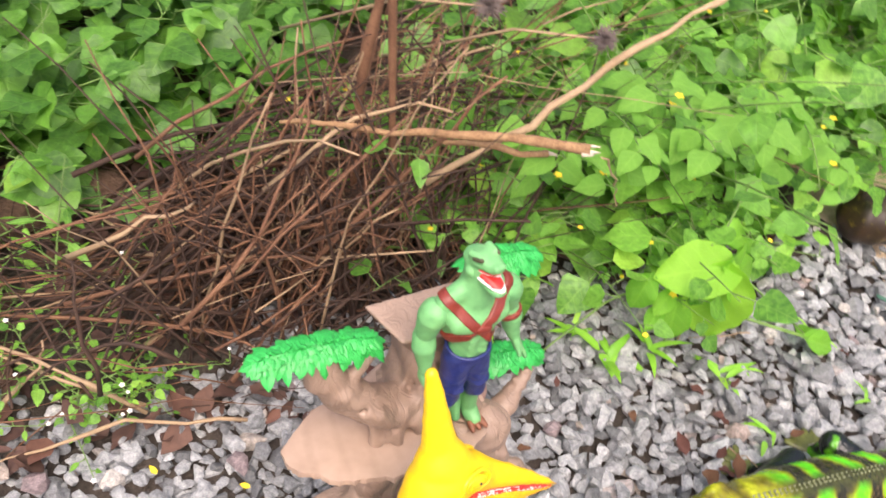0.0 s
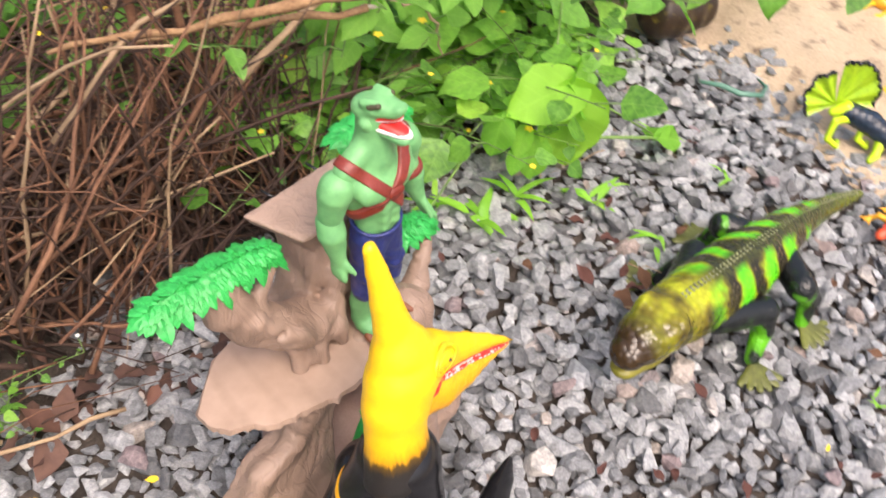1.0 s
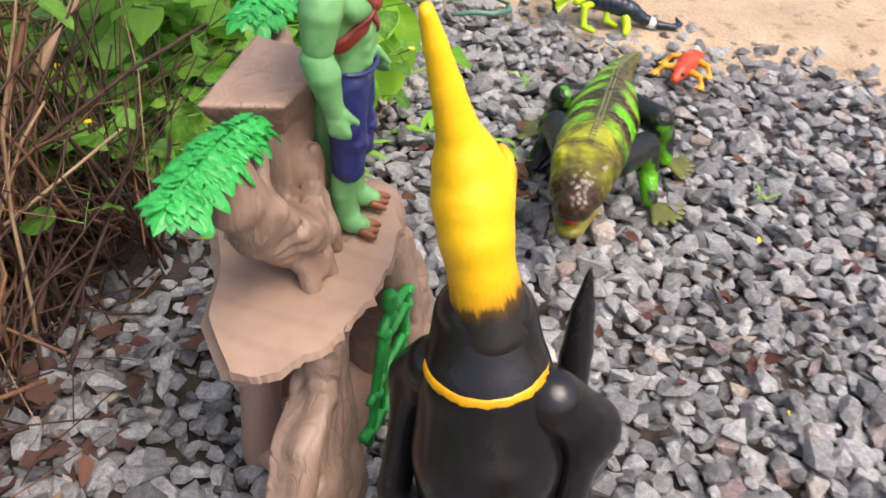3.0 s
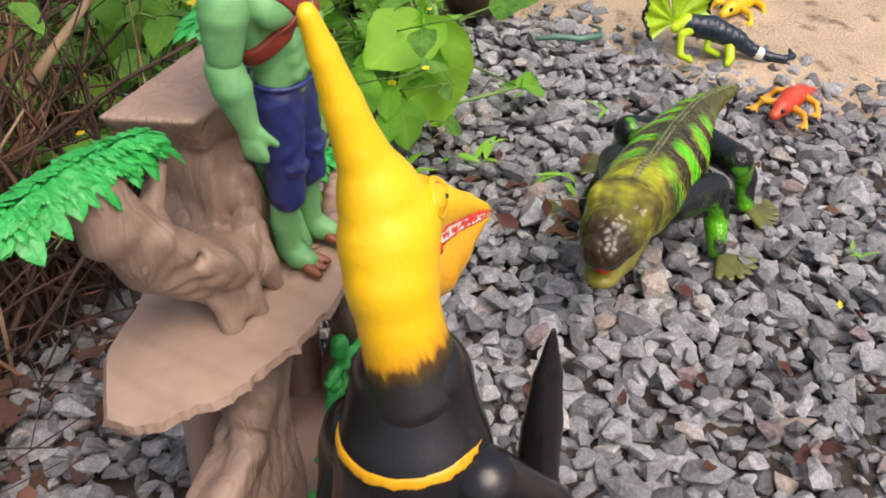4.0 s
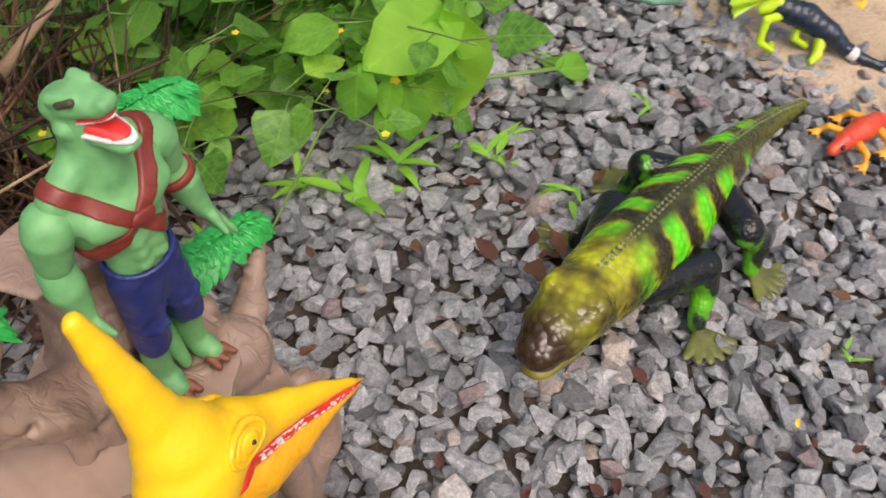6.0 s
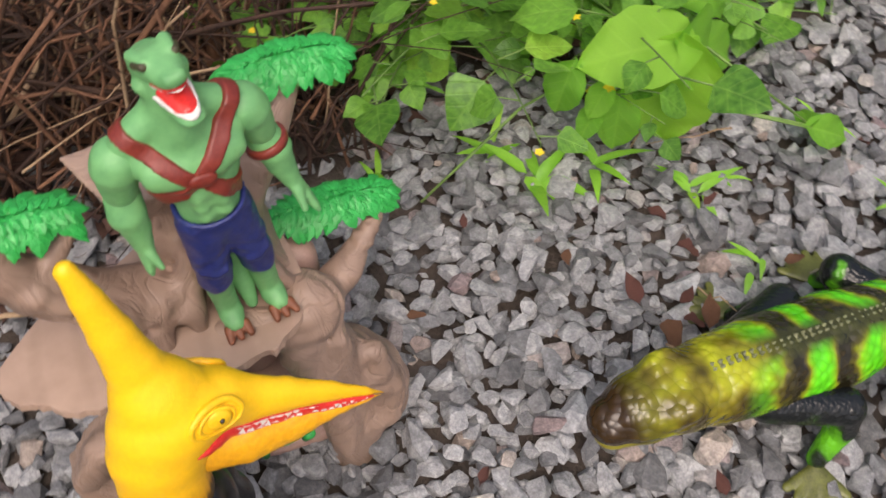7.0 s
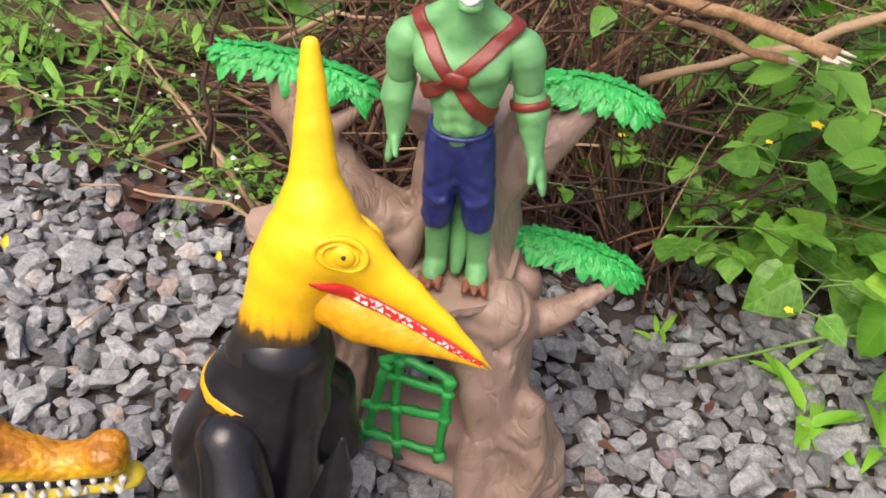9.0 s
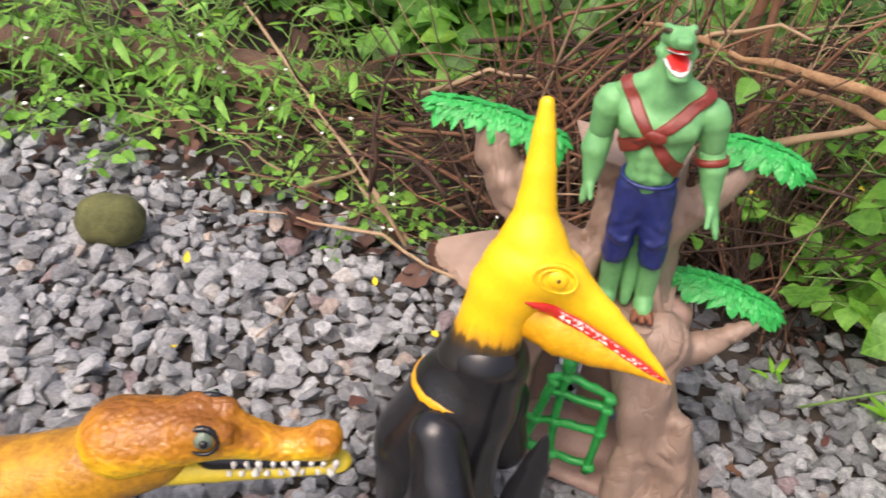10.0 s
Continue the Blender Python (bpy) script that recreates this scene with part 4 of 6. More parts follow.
        for rx, rz, fat, lift in ((56, 36, 8, -1), (38, 25, 5, 1)):
            ring = [at(2 + rx * math.cos(a), -0.1 * rx * math.cos(a) + rz * math.sin(a), fat * (0.75 + 0.35 * math.sin(a)), s * (lift + skin(2 + rx * math.cos(a), -0.1 * rx * math.cos(a) + rz * math.sin(a), s) - 1)) for a in (k * math.pi / 12 for k in range(25))]
            piece("eyelid", chain(ring), 0.0007, 0.002, M["pt_yellow"], toy)
    # the body squats on the gravel under the neck, with folded wings
    body = chain([(-0.004, 0.014, 0.156, 0.025), (-0.012, 0.008, 0.128, 0.032), (-0.022, 0.0, 0.09, 0.037), (-0.018, -0.004, 0.05, 0.036), (-0.008, -0.004, 0.028, 0.026)])
    part("body", mesh_of("body", *blend(body, 0.0022, 0.014), [M["black"]]), toy, "glossy black rubber body")
    for s in (-1, 1):
        tip = 0.034 if s > 0 else -0.004
        wing = chain([(-0.014, 0.004 - s * 0.028, 0.128, 0.016), (0.002, -s * 0.044, 0.1, 0.016), (0.008 + tip * 0.3, -s * 0.042, 0.06, 0.014)])
        wing += chain([(-0.004, -s * 0.044, 0.1, 0.015), (-0.026, -s * 0.044, 0.05, 0.013), (-0.03, -s * 0.04, 0.008, 0.009)], ((0.2, 1, 0), 0.6))
        wing += chain([(0.008 + tip * 0.3, -s * 0.042, 0.06, 0.013), (tip, -s * 0.03, 0.078, 0.012)])
        w = part("wing", mesh_of("wing", *blend(wing, 0.002, 0.012), [M["black"]]), toy, "folded black wing")
        claw = chain([(tip, -s * 0.03, 0.074, 0.0125), (tip + 0.005, -s * 0.028, 0.112, 0.0105), (tip + 0.009, -s * 0.026, 0.138, 0.0075), (tip + 0.011, -s * 0.025, 0.162, 0.002)], ((0.4, 1, 0), 0.75))
        part("claw", mesh_of("claw", *blend(claw, 0.0015, 0.006), [M["black"]]), w, "tall pointed black wing claw")
        part("leg", mesh_of("leg", *blend(chain([(-0.004, -s * 0.02, 0.03, 0.014), (0.01, -s * 0.026, 0.012, 0.009), (0.026, -s * 0.028, 0.007, 0.007)]), 0.002, 0.006), [M["black"]]), toy)
    h = 0.0012
    axes = [np.arange(-0.05, 0.04, h), np.arange(-0.035, 0.055, h), np.arange(0.11, 0.175, h)]
    P = np.stack(np.meshgrid(*axes, indexing="ij"), -1)
    F = np.minimum(away(P, body[0]), away(P, body[1])) - 0.0007
    band = np.abs(P[..., 2] - 0.142 - 0.06 * (P[..., 0] + 0.008) + 0.1 * (P[..., 1] - 0.01)) - 0.0024 + 0.2 * np.maximum(0, P[..., 0] + 0.018)
    part("stripe", mesh_of("stripe", *net(np.maximum(F, band), np.array([x[0] for x in axes]), h), [M["pt_orange"]]), toy, "short yellow stripe at the base of the neck")


def liz_material():
    """Lime patches between dark slanting stripes, a dark line along the back and an olive brown head."""
    m, nt, b = nodes_of("striped_lizard_paint")
    tc = nt.nodes.new("ShaderNodeTexCoord")
    sep = nt.nodes.new("ShaderNodeSeparateXYZ")
    nt.links.new(tc.outputs["Object"], sep.inputs[0])
    side = calc(nt, "ABSOLUTE", sep.outputs["Y"])
    n = noise_node(nt, 22.0, 3.0)
    u = calc(nt, "ADD", sep.outputs["X"], calc(nt, "MULTIPLY", side, 0.55))
    u = calc(nt, "ADD", u, calc(nt, "MULTIPLY", n.outputs["Fac"], 0.045))
    w = calc(nt, "SINE", calc(nt, "MULTIPLY", u, 160.0))
    w = calc(nt, "MULTIPLY_ADD", w, 0.5)
    w.node.inputs[2].default_value = 0.5
    stripes = ramp(nt, w, [(0.16, (0.022, 0.018, 0.006)), (0.34, (0.10, 0.09, 0.008)), (0.46, (0.24, 0.30, 0.008)), (0.62, (0.20, 0.5, 0.008)), (0.94, (0.10, 0.68, 0.008))])
    spine = ramp(nt, side, [(0.005, (1, 1, 1)), (0.012, (0, 0, 0))])
    col = mix(nt, spine, stripes, (0.045, 0.05, 0.012))
    flank = ramp(nt, sep.outputs["Z"], [(0.028, (1, 1, 1)), (0.046, (0, 0, 0))])
    col = mix(nt, flank, col, (0.10, 0.12, 0.012))
    front = ramp(nt, sep.outputs["X"], [(0.08, (1, 1, 1)), (0.115, (0, 0, 0))])
    olive = ramp(nt, noise_node(nt, 30.0, 2.0).outputs["Fac"], [(0.36, (0.05, 0.032, 0.006)), (0.47, (0.22, 0.2, 0.012)), (0.6, (0.42, 0.46, 0.018))])
    olive = mix(nt, ramp(nt, sep.outputs["X"], [(0.012, (1, 1, 1)), (0.045, (0, 0, 0))]), olive, (0.045, 0.026, 0.01))
    col = mix(nt, front, col, olive)
    v = nt.nodes.new("ShaderNodeTexVoronoi")
    v.inputs["Scale"].default_value = 165.0
    nt.links.new(tc.outputs["Object"], v.inputs["Vector"])
    col = mix(nt, 0.5, col, ramp(nt, v.outputs["Distance"], [(0.1, (1.15, 1.15, 1.1)), (0.75, (0.4, 0.4, 0.36))]), "MULTIPLY")
    nt.links.new(col, b.inputs["Base Color"])
    b.inputs["Roughness"].default_value = 0.17
    bump(nt, b, calc(nt, "SUBTRACT", 1.0, v.outputs["Distance"]), 0.85, 0.0018)
    return m


def limb_material():
    m, nt, b = nodes_of("dark_scaled_limb")
    sep = nt.nodes.new("ShaderNodeSeparateXYZ")
    nt.links.new(nt.nodes.new("ShaderNodeTexCoord").outputs["Object"], sep.inputs[0])
    # black on the upper side of each joint, lime green below, in blotches
    n = calc(nt, "SUBTRACT", noise_node(nt, 34.0, 2.0).outputs["Fac"], calc(nt, "MULTIPLY", calc(nt, "SUBTRACT", sep.outputs["Z"], 0.03), 5.0))
    col = ramp(nt, n, [(0.44, (0.007, 0.009, 0.009)), (0.5, (0.015, 0.03, 0.01)), (0.55, (0.07, 0.28, 0.01)), (0.75, (0.11, 0.46, 0.01))])
    v = nt.nodes.new("ShaderNodeTexVoronoi")
    v.inputs["Scale"].default_value = 330.0
    tc = nt.nodes.new("ShaderNodeTexCoord")
    nt.links.new(tc.outputs["Object"], v.inputs["Vector"])
    nt.links.new(col, b.inputs["Base Color"])
    b.inputs["Roughness"].default_value = 0.25
    bump(nt, b, calc(nt, "SUBTRACT", 1.0, v.outputs["Distance"]), 0.7, 0.001)
    return m


def lizard():
    toy = thing("toy_lizard", (0.175, -0.073, 0.0), "glossy lime green toy lizard with black stripes on gravel", "toy lizard")
    toy.matrix_basis = Matrix.Translation((0.165, -0.077, 0.0))
    M["liz"], M["liz_dark"] = liz_material(), limb_material()
    body = chain([(0.075, 0.0, 0.071, 0.0265), (0.11, 0.001, 0.064, 0.029), (0.165, 0.002, 0.056, 0.030), (0.21, 0.004, 0.05, 0.025), (0.255, 0.007, 0.042, 0.019), (0.30, 0.008, 0.032, 0.0135), (0.345, 0.004, 0.024, 0.009), (0.385, -0.002, 0.016, 0.005)], ((0, 0, 1), 0.95))
    part("body", mesh_of("body", *blend(body, 0.002, 0.012), [M["liz"]]), toy, "lime green body with dark cross stripes")
    skull = chain([(0.08, 0.0, 0.073, 0.0245), (0.05, -0.001, 0.078, 0.0238), (0.025, -0.002, 0.08, 0.0205), (0.009, -0.003, 0.077, 0.0148)], ((0, 0, 1), 0.88))
    skull += [cap((0.04, -0.001 + s * 0.0155, 0.092), (0.047, -0.001 + s * 0.016, 0.0925), 0.0055) for s in (-1, 1)]
    part("head", mesh_of("head", *blend(skull, 0.0018, 0.01, [cap((-0.02, -0.003, 0.061), (0.036, -0.001, 0.0655), 0.0075, 0.005, ((0, 1, 0), 1.8))]), [M["liz"]]), toy, "olive brown scaly head")
    jaw = chain([(0.075, 0.0, 0.061, 0.02), (0.034, -0.002, 0.0555, 0.0165), (0.013, -0.003, 0.0535, 0.0112)], ((0, 0, 1), 0.5))
    part("lower_jaw", mesh_of("lower_jaw", *blend(jaw, 0.0018, 0.008), [M["liz_lip"]]), toy, "yellow olive lower jaw")
    part("tongue", mesh_of("tongue", *blend([cap((0.045, -0.002, 0.0635), (0.014, -0.003, 0.0615), 0.0095, 0.0075, ((0, 0, 1), 0.5))], 0.0016, 0.002), [M["mouth"]]), toy, "dark red tongue")
    ridge = []
    for j in range(60):
        x = 0.068 + 0.0052 * j
        y = float(np.interp(x, [0.1, 0.21, 0.255, 0.30, 0.345, 0.385], [0, 0.004, 0.007, 0.008, 0.004, -0.002]))
        z = float(np.interp(x, [0.06, 0.085, 0.11, 0.165, 0.21, 0.255, 0.30, 0.345, 0.385], [0.097, 0.0965, 0.0922, 0.085, 0.0742, 0.0605, 0.0453, 0.033, 0.0211]))
        ridge += [cap((x, y + s * 0.0016, z - 0.0008), (x + 0.0016, y + s * 0.0019, z + 0.0012), 0.0015, 0.0006) for s in (-1, 1)]
    part("spine_ridge", mesh_of("spine_ridge", *blend(ridge, 0.001, 0.0006), [M["liz_ridge"]]), toy, "thin double row of pale spine scales")
    for s in (-1, 1):
        part("eye", mesh_of("eye", *blend([cap((0.041, -0.001 + s * 0.0195, 0.0905), (0.044, -0.001 + s * 0.0195, 0.0905), 0.003)], 0.0009, 0.001), [M["black"]]), toy)
        front = chain([(0.105, s * 0.02, 0.058, 0.0125), (0.152, s * 0.037, 0.05, 0.012), (0.156, s * 0.043, 0.028, 0.0095), (0.141, s * 0.052, 0.008, 0.0068)])
        hind = chain([(0.215, s * 0.016, 0.048, 0.0135), (0.2, s * 0.042, 0.05, 0.0125), (0.218, s * 0.049, 0.028, 0.0095), (0.21, s * 0.056, 0.008, 0.0064)])
        for name, limb, ax in (("front_leg", front, 0.139), ("hind_leg", hind, 0.21)):
            leg = part(name, mesh_of(name, *blend(limb, 0.0018, 0.006), [M["liz_dark"]]), toy, "dark green scaly leg")
            web = []
            ahead = 0.5 if name == "front_leg" else -0.1
            for j in range(6):
                a = math.radians(-50 + 20 * j)
                d = (-math.sin(a + ahead), s * math.cos(a + ahead))
                web.append(cap((ax, s * 0.056, 0.0065), (ax + 0.024 * d[0], s * 0.056 + 0.024 * d[1], 0.0045), 0.0036, 0.0034, ((0, 0, 1), 0.5)))
            part("foot", mesh_of("foot", *blend(web, 0.0011, 0.0015), [M["liz_foot"]]), leg, "webbed olive foot")


def crocodile():
    m, nt, b = nodes_of("croc_brown_and_yellow")
    patch, grain = noise_node(nt, 42.0, 5.0, 0.65), noise_node(nt, 260.0, 4.0)
    sep = nt.nodes.new("ShaderNodeSeparateXYZ")
    nt.links.new(nt.nodes.new("ShaderNodeTexCoord").outputs["Object"], sep.inputs[0])
    high = calc(nt, "MULTIPLY", calc(nt, "SUBTRACT", sep.outputs["Z"], 0.083), 14.0)
    lift = calc(nt, "ADD", calc(nt, "MULTIPLY", patch.outputs["Fac"], 0.6), high)
    col = ramp(nt, lift, [(0.45, (0.82, 0.58, 0.02)), (0.57, (0.76, 0.42, 0.012)), (0.68, (0.48, 0.2, 0.012)), (0.84, (0.24, 0.085, 0.012))])
    nt.links.new(col, b.inputs["Base Color"])
    b.inputs["Roughness"].default_value = 0.2
    scale = add(nt, "ShaderNodeTexVoronoi", Scale=230.0)
    nt.links.new(nt.nodes.new("ShaderNodeTexCoord").outputs["Object"], scale.inputs["Vector"])
    bump(nt, b, calc(nt, "ADD", calc(nt, "MULTIPLY", scale.outputs["Distance"], -1.0), grain.outputs["Fac"]), 0.7, 0.0016)
    toy = thing("toy_crocodile", (-0.114, -0.12, 0.0), "glossy orange and yellow toy crocodile with bared white teeth", "toy crocodile", 24)
    skull = chain([(-0.008, 0, 0.101, 0.0105), (-0.034, 0, 0.099, 0.0105), (-0.06, 0, 0.106, 0.015), (-0.085, 0, 0.108, 0.021), (-0.12, 0, 0.1, 0.026)], ((0, 0, 1), 0.78))
    skull += [cap((-0.004, s * 0.0055, 0.108), (-0.01, s * 0.0055, 0.1085), 0.0046) for s in (-1, 1)] + [cap((-0.062, s * 0.0095, 0.1185), (-0.08, s * 0.0105, 0.12), 0.0054) for s in (-1, 1)]
    part("head", mesh_of("head", *blend(skull, 0.0016, 0.009), [m]), toy, "brown and yellow scaly head")
    jaw = chain([(0.0, 0, 0.0862, 0.0085), (-0.034, 0, 0.0825, 0.0105), (-0.07, 0, 0.081, 0.014), (-0.11, 0, 0.083, 0.021)], ((0, 0, 1), 0.6))
    part("lower_jaw", mesh_of("lower_jaw", *blend(jaw, 0.0016, 0.008), [M["croc_belly"]]), toy, "yellow lower jaw")
    part("mouth_lining", mesh_of("mouth_lining", *blend(chain([(-0.012, 0, 0.0905, 0.0078), (-0.07, 0, 0.0915, 0.0135)], ((0, 0, 1), 0.6)), 0.002, 0.002), [M["black"]]), toy, "black mouth lining")
    for s in (-1, 1):
        for za, zb in ((0.0945, 0.088), (0.0855, 0.0905)):
            for j in range(9):
                big = 1.0 if j in (0, 3, 6) else 0.62
                p = (-0.001 - 0.007 * j - (0.0035 if za < 0.09 else 0), s * (0.0078 + 0.00052 * j))
                part("tooth", mesh_of("tooth", *blend([cap((p[0] + rng.uniform(-0.0012, 0.0012), p[1], za), (p[0] + rng.uniform(-0.0012, 0.0012), p[1] * 1.04, za + (zb - za) * big * rng.uniform(0.75, 1.15)), rng.uniform(0.0019, 0.0027) * big ** 0.5, 0.0008)], 0.0006, 0.0005), [M["tooth"]]), toy)
        eye = part("eye", mesh_of("eye", *blend([cap((-0.072, s * 0.0132, 0.1175), (-0.072, s * 0.0122, 0.1175), 0.0064)], 0.0008, 0.001), [M["croc_eye"]]), toy, "grey green eye")
        part("pupil", mesh_of("pupil", *blend([cap((-0.071, s * 0.0184, 0.119), (-0.071, s * 0.0178, 0.1188), 0.0026)], 0.0005, 0.001), [M["black"]]), eye)
        lid = [(-0.072 + 0.008 * math.cos(a), s * (0.0156 - 0.0034 * math.sin(a)), 0.1175 + 0.0066 * math.sin(a), 0.0012 + 0.0009 * max(0.0, math.sin(a))) for a in (k * math.pi / 8 for k in range(17))]
        part("eyelid", mesh_of("eyelid", *blend(chain(lid), 0.0008, 0.002), [M["black"]]), toy, "black ring round the eye")
    body = chain([(-0.105, 0, 0.09, 0.023), (-0.14, 0.0, 0.072, 0.026), (-0.19, 0.0, 0.05, 0.03), (-0.27, 0.0, 0.04, 0.03), (-0.34, 0.01, 0.03, 0.02), (-0.42, 0.02, 0.018, 0.009)], ((0, 0, 1), 0.9))
    part("body", mesh_of("body", *blend(body, 0.003, 0.02), [M["croc_back"]]), toy, "orange brown scaly back")
    for lx in (-0.17, -0.28):
        for s in (-1, 1):
            part("leg", mesh_of("leg", *blend(chain([(lx, s * 0.026, 0.045, 0.013), (lx + 0.008, s * 0.045, 0.022, 0.009), (lx + 0.02, s * 0.05, 0.007, 0.007)]), 0.0024, 0.006), [m]), toy)


M["pt_yellow"] = surface_mat("yellow_rubber", (0.82, 0.45, 0.006), (0.90, 0.58, 0.012), 45.0, 0.36, 420.0, 0.0006, 0.4)
M["pt_orange"] = surface_mat("orange_yellow_rubber", (0.70, 0.30, 0.006), (0.84, 0.45, 0.01), 45.0, 0.33, 380.0, 0.0008, 0.5)
M["liz_lip"] = surface_mat("olive_yellow_paint", (0.12, 0.11, 0.015), (0.33, 0.31, 0.03), 50.0, 0.3)
M["liz_foot"] = surface_mat("olive_foot_paint", (0.05, 0.055, 0.015), (0.18, 0.2, 0.04), 90.0, 0.35)
M["liz_ridge"] = surface_mat("pale_ridge_paint", (0.04, 0.045, 0.015), (0.26, 0.28, 0.13), 300.0, 0.3)
M["croc_belly"] = surface_mat("yellow_croc_paint", (0.62, 0.46, 0.02), (0.78, 0.62, 0.06), 50.0, 0.28)
M["croc_back"] = surface_mat("orange_brown_scales", (0.22, 0.08, 0.012), (0.62, 0.32, 0.015), 45.0, 0.22, 260.0, 0.0016, 0.7)
M["croc_eye"] = surface_mat("grey_green_eye", (0.10, 0.14, 0.10), (0.22, 0.28, 0.2), 200.0, 0.12)
figure()
pterosaur()
lizard()
crocodile()


# ---- small toys at the edge of the sand ----
def frilled_lizard():
    toy = thing("toy_frilled_lizard", (0.625, -0.02, 0.0), "black and lime toy frilled lizard at the sand's edge", "toy lizard")
    body = chain([(0.004, 0.012, 0.032, 0.011), (0.012, -0.012, 0.03, 0.0125), (0.018, -0.035, 0.022, 0.01), (0.022, -0.052, 0.013, 0.0065), (0.027, -0.068, 0.008, 0.005), (0.031, -0.084, 0.0075, 0.0038), (0.04, -0.09, 0.0085, 0.003), (0.047, -0.084, 0.011, 0.0022)])
    part("body", mesh_of("body", *blend(body, 0.0016, 0.006, rough=lambda P: 0.0004 * np.sin(P[:, 1] * 900) + 0.0005 * np.sin(P[:, 0] * 800) * np.sin(P[:, 1] * 700)), [M["blue_black"]]), toy, "black and blue scaly body")
    part("head", mesh_of("head", *blend(chain([(0.002, 0.014, 0.036, 0.008), (-0.008, 0.022, 0.03, 0.005)]), 0.0014, 0.004), [M["lime"]]), toy, "lime green head")
    for s, tall in ((-1, 0.05), (1, 0.06)):
        rim, lobes = [], 24
        for k in range(lobes + 1):
            a = math.radians(-8 + 92 * k / lobes)
            r = tall * (0.82 + 0.18 * math.sin(math.pi * k / lobes)) * (1 + 0.025 * math.cos(k * math.pi))
            rim.append((s * r * math.cos(a) * 0.95, 0.003 * math.sin(k * 0.9), 0.034 + r * math.sin(a)))
        c = np.array((0, 0, 0.034))
        rings = (0.4, 0.7, 0.95)
        V = [tuple(c)] + [tuple(c + (np.array(p) - c) * t + np.array((0, 0.0012 * (k % 2) - 0.006 * t * t, 0))) for t in rings for k, p in enumerate(rim)]
        n = lobes + 1
        Fc = [(0, 1 + k, 2 + k) for k in range(lobes)] + [(1 + i * n + k, 1 + (i + 1) * n + k, 2 + (i + 1) * n + k, 2 + i * n + k) for i in range(2) for k in range(lobes)]
        m = len(V)
        V2 = [tuple(v) for v in V] + [(v[0], v[1] + 0.0014, v[2]) for v in V]
        Fc = Fc + [tuple(i + m for i in f[::-1]) for f in Fc]
        frill = part("frill", mesh_of("frill", V2, Fc, [M["frill"]]), toy, "ribbed lime frill with a black edge", pose(0.004, 0.014, 0.0, -12, -16, -38) @ Matrix.Diagonal((0.84, 1, 1.02, 1)))
        edge = [(*(c + (np.array(p) - c) * 0.96 + np.array((0, -0.0048, 0))), 0.0013 + 0.0009 * (k % 2)) for k, p in enumerate(rim)]
        part("frill_edge", mesh_of("frill_edge", *blend(chain(edge), 0.0009, 0.001), [M["black"]]), frill, "black scalloped edge")
    part("band", mesh_of("band", *blend([cap((0.0235, -0.058, 0.0108), (0.0239, -0.0595, 0.0104), 0.0066)], 0.0009, 0.001), [M["tooth"]]), toy, "thin white ring round the tail")
    for x, y in ((-0.018, 0.008), (0.01, -0.012)):
        arm = chain([(0.006, 0.004, 0.028, 0.0045), (x, y + 0.004, 0.03, 0.004), (x - 0.008, y, 0.012, 0.0035), (x - 0.002, y - 0.01, 0.006, 0.003), (x + 0.006, y - 0.006, 0.006, 0.0028)])
        part("arm", mesh_of("arm", *blend(arm, 0.0013, 0.003), [M["lime"]]), toy, "lime green curved arm")
    part("leg", mesh_of("leg", *blend(chain([(0.014, -0.03, 0.02, 0.006), (0.002, -0.036, 0.008, 0.0045), (-0.008, -0.036, 0.006, 0.0035)]), 0.0013, 0.003), [M["lime"]]), toy, "lime green leg")


def little_lizard(name, at, turn_z, size, keys, label):
    """A small moulded lizard: head along +x."""
    toy = thing(name, at, label, "toy lizard", turn_z)
    k = size
    parts = (("body", chain([(0.3 * k, 0, 0.13 * k, 0.10 * k), (0.05 * k, 0, 0.15 * k, 0.13 * k), (-0.22 * k, 0, 0.12 * k, 0.1 * k), (-0.5 * k, 0.06 * k, 0.07 * k, 0.03 * k)]), keys[0]),
             ("head", chain([(0.34 * k, 0, 0.15 * k, 0.10 * k), (0.5 * k, 0, 0.11 * k, 0.06 * k)]), keys[1]))
    for nm, prims, key in parts:
        part(nm, mesh_of(nm, *blend(prims, 0.016 * k, 0.05 * k), [M[key]]), toy)
    for x in (0.2, -0.15):
        for s in (-1, 1):
            limb = chain([(x * k, s * 0.08 * k, 0.12 * k, 0.05 * k), ((x + 0.06) * k, s * 0.24 * k, 0.12 * k, 0.036 * k), ((x + 0.1) * k, s * 0.3 * k, 0.03 * k, 0.03 * k)])
            for j in (-1, 0, 1):
                limb.append(cap(((x + 0.1) * k, s * 0.3 * k, 0.03 * k), ((x + 0.2) * k, s * (0.3 + 0.07 * j) * k, 0.02 * k), 0.022 * k, 0.014 * k))
            part("leg", mesh_of("leg", *blend(limb, 0.014 * k, 0.03 * k), [M[keys[2]]]), toy)
    for s in (-1, 1):
        part("eye", mesh_of("eye", *blend([cap((0.44 * k, s * 0.065 * k, 0.17 * k), (0.45 * k, s * 0.065 * k, 0.17 * k), 0.026 * k)], 0.008 * k, 0.01 * k), [M["black"]]), toy)


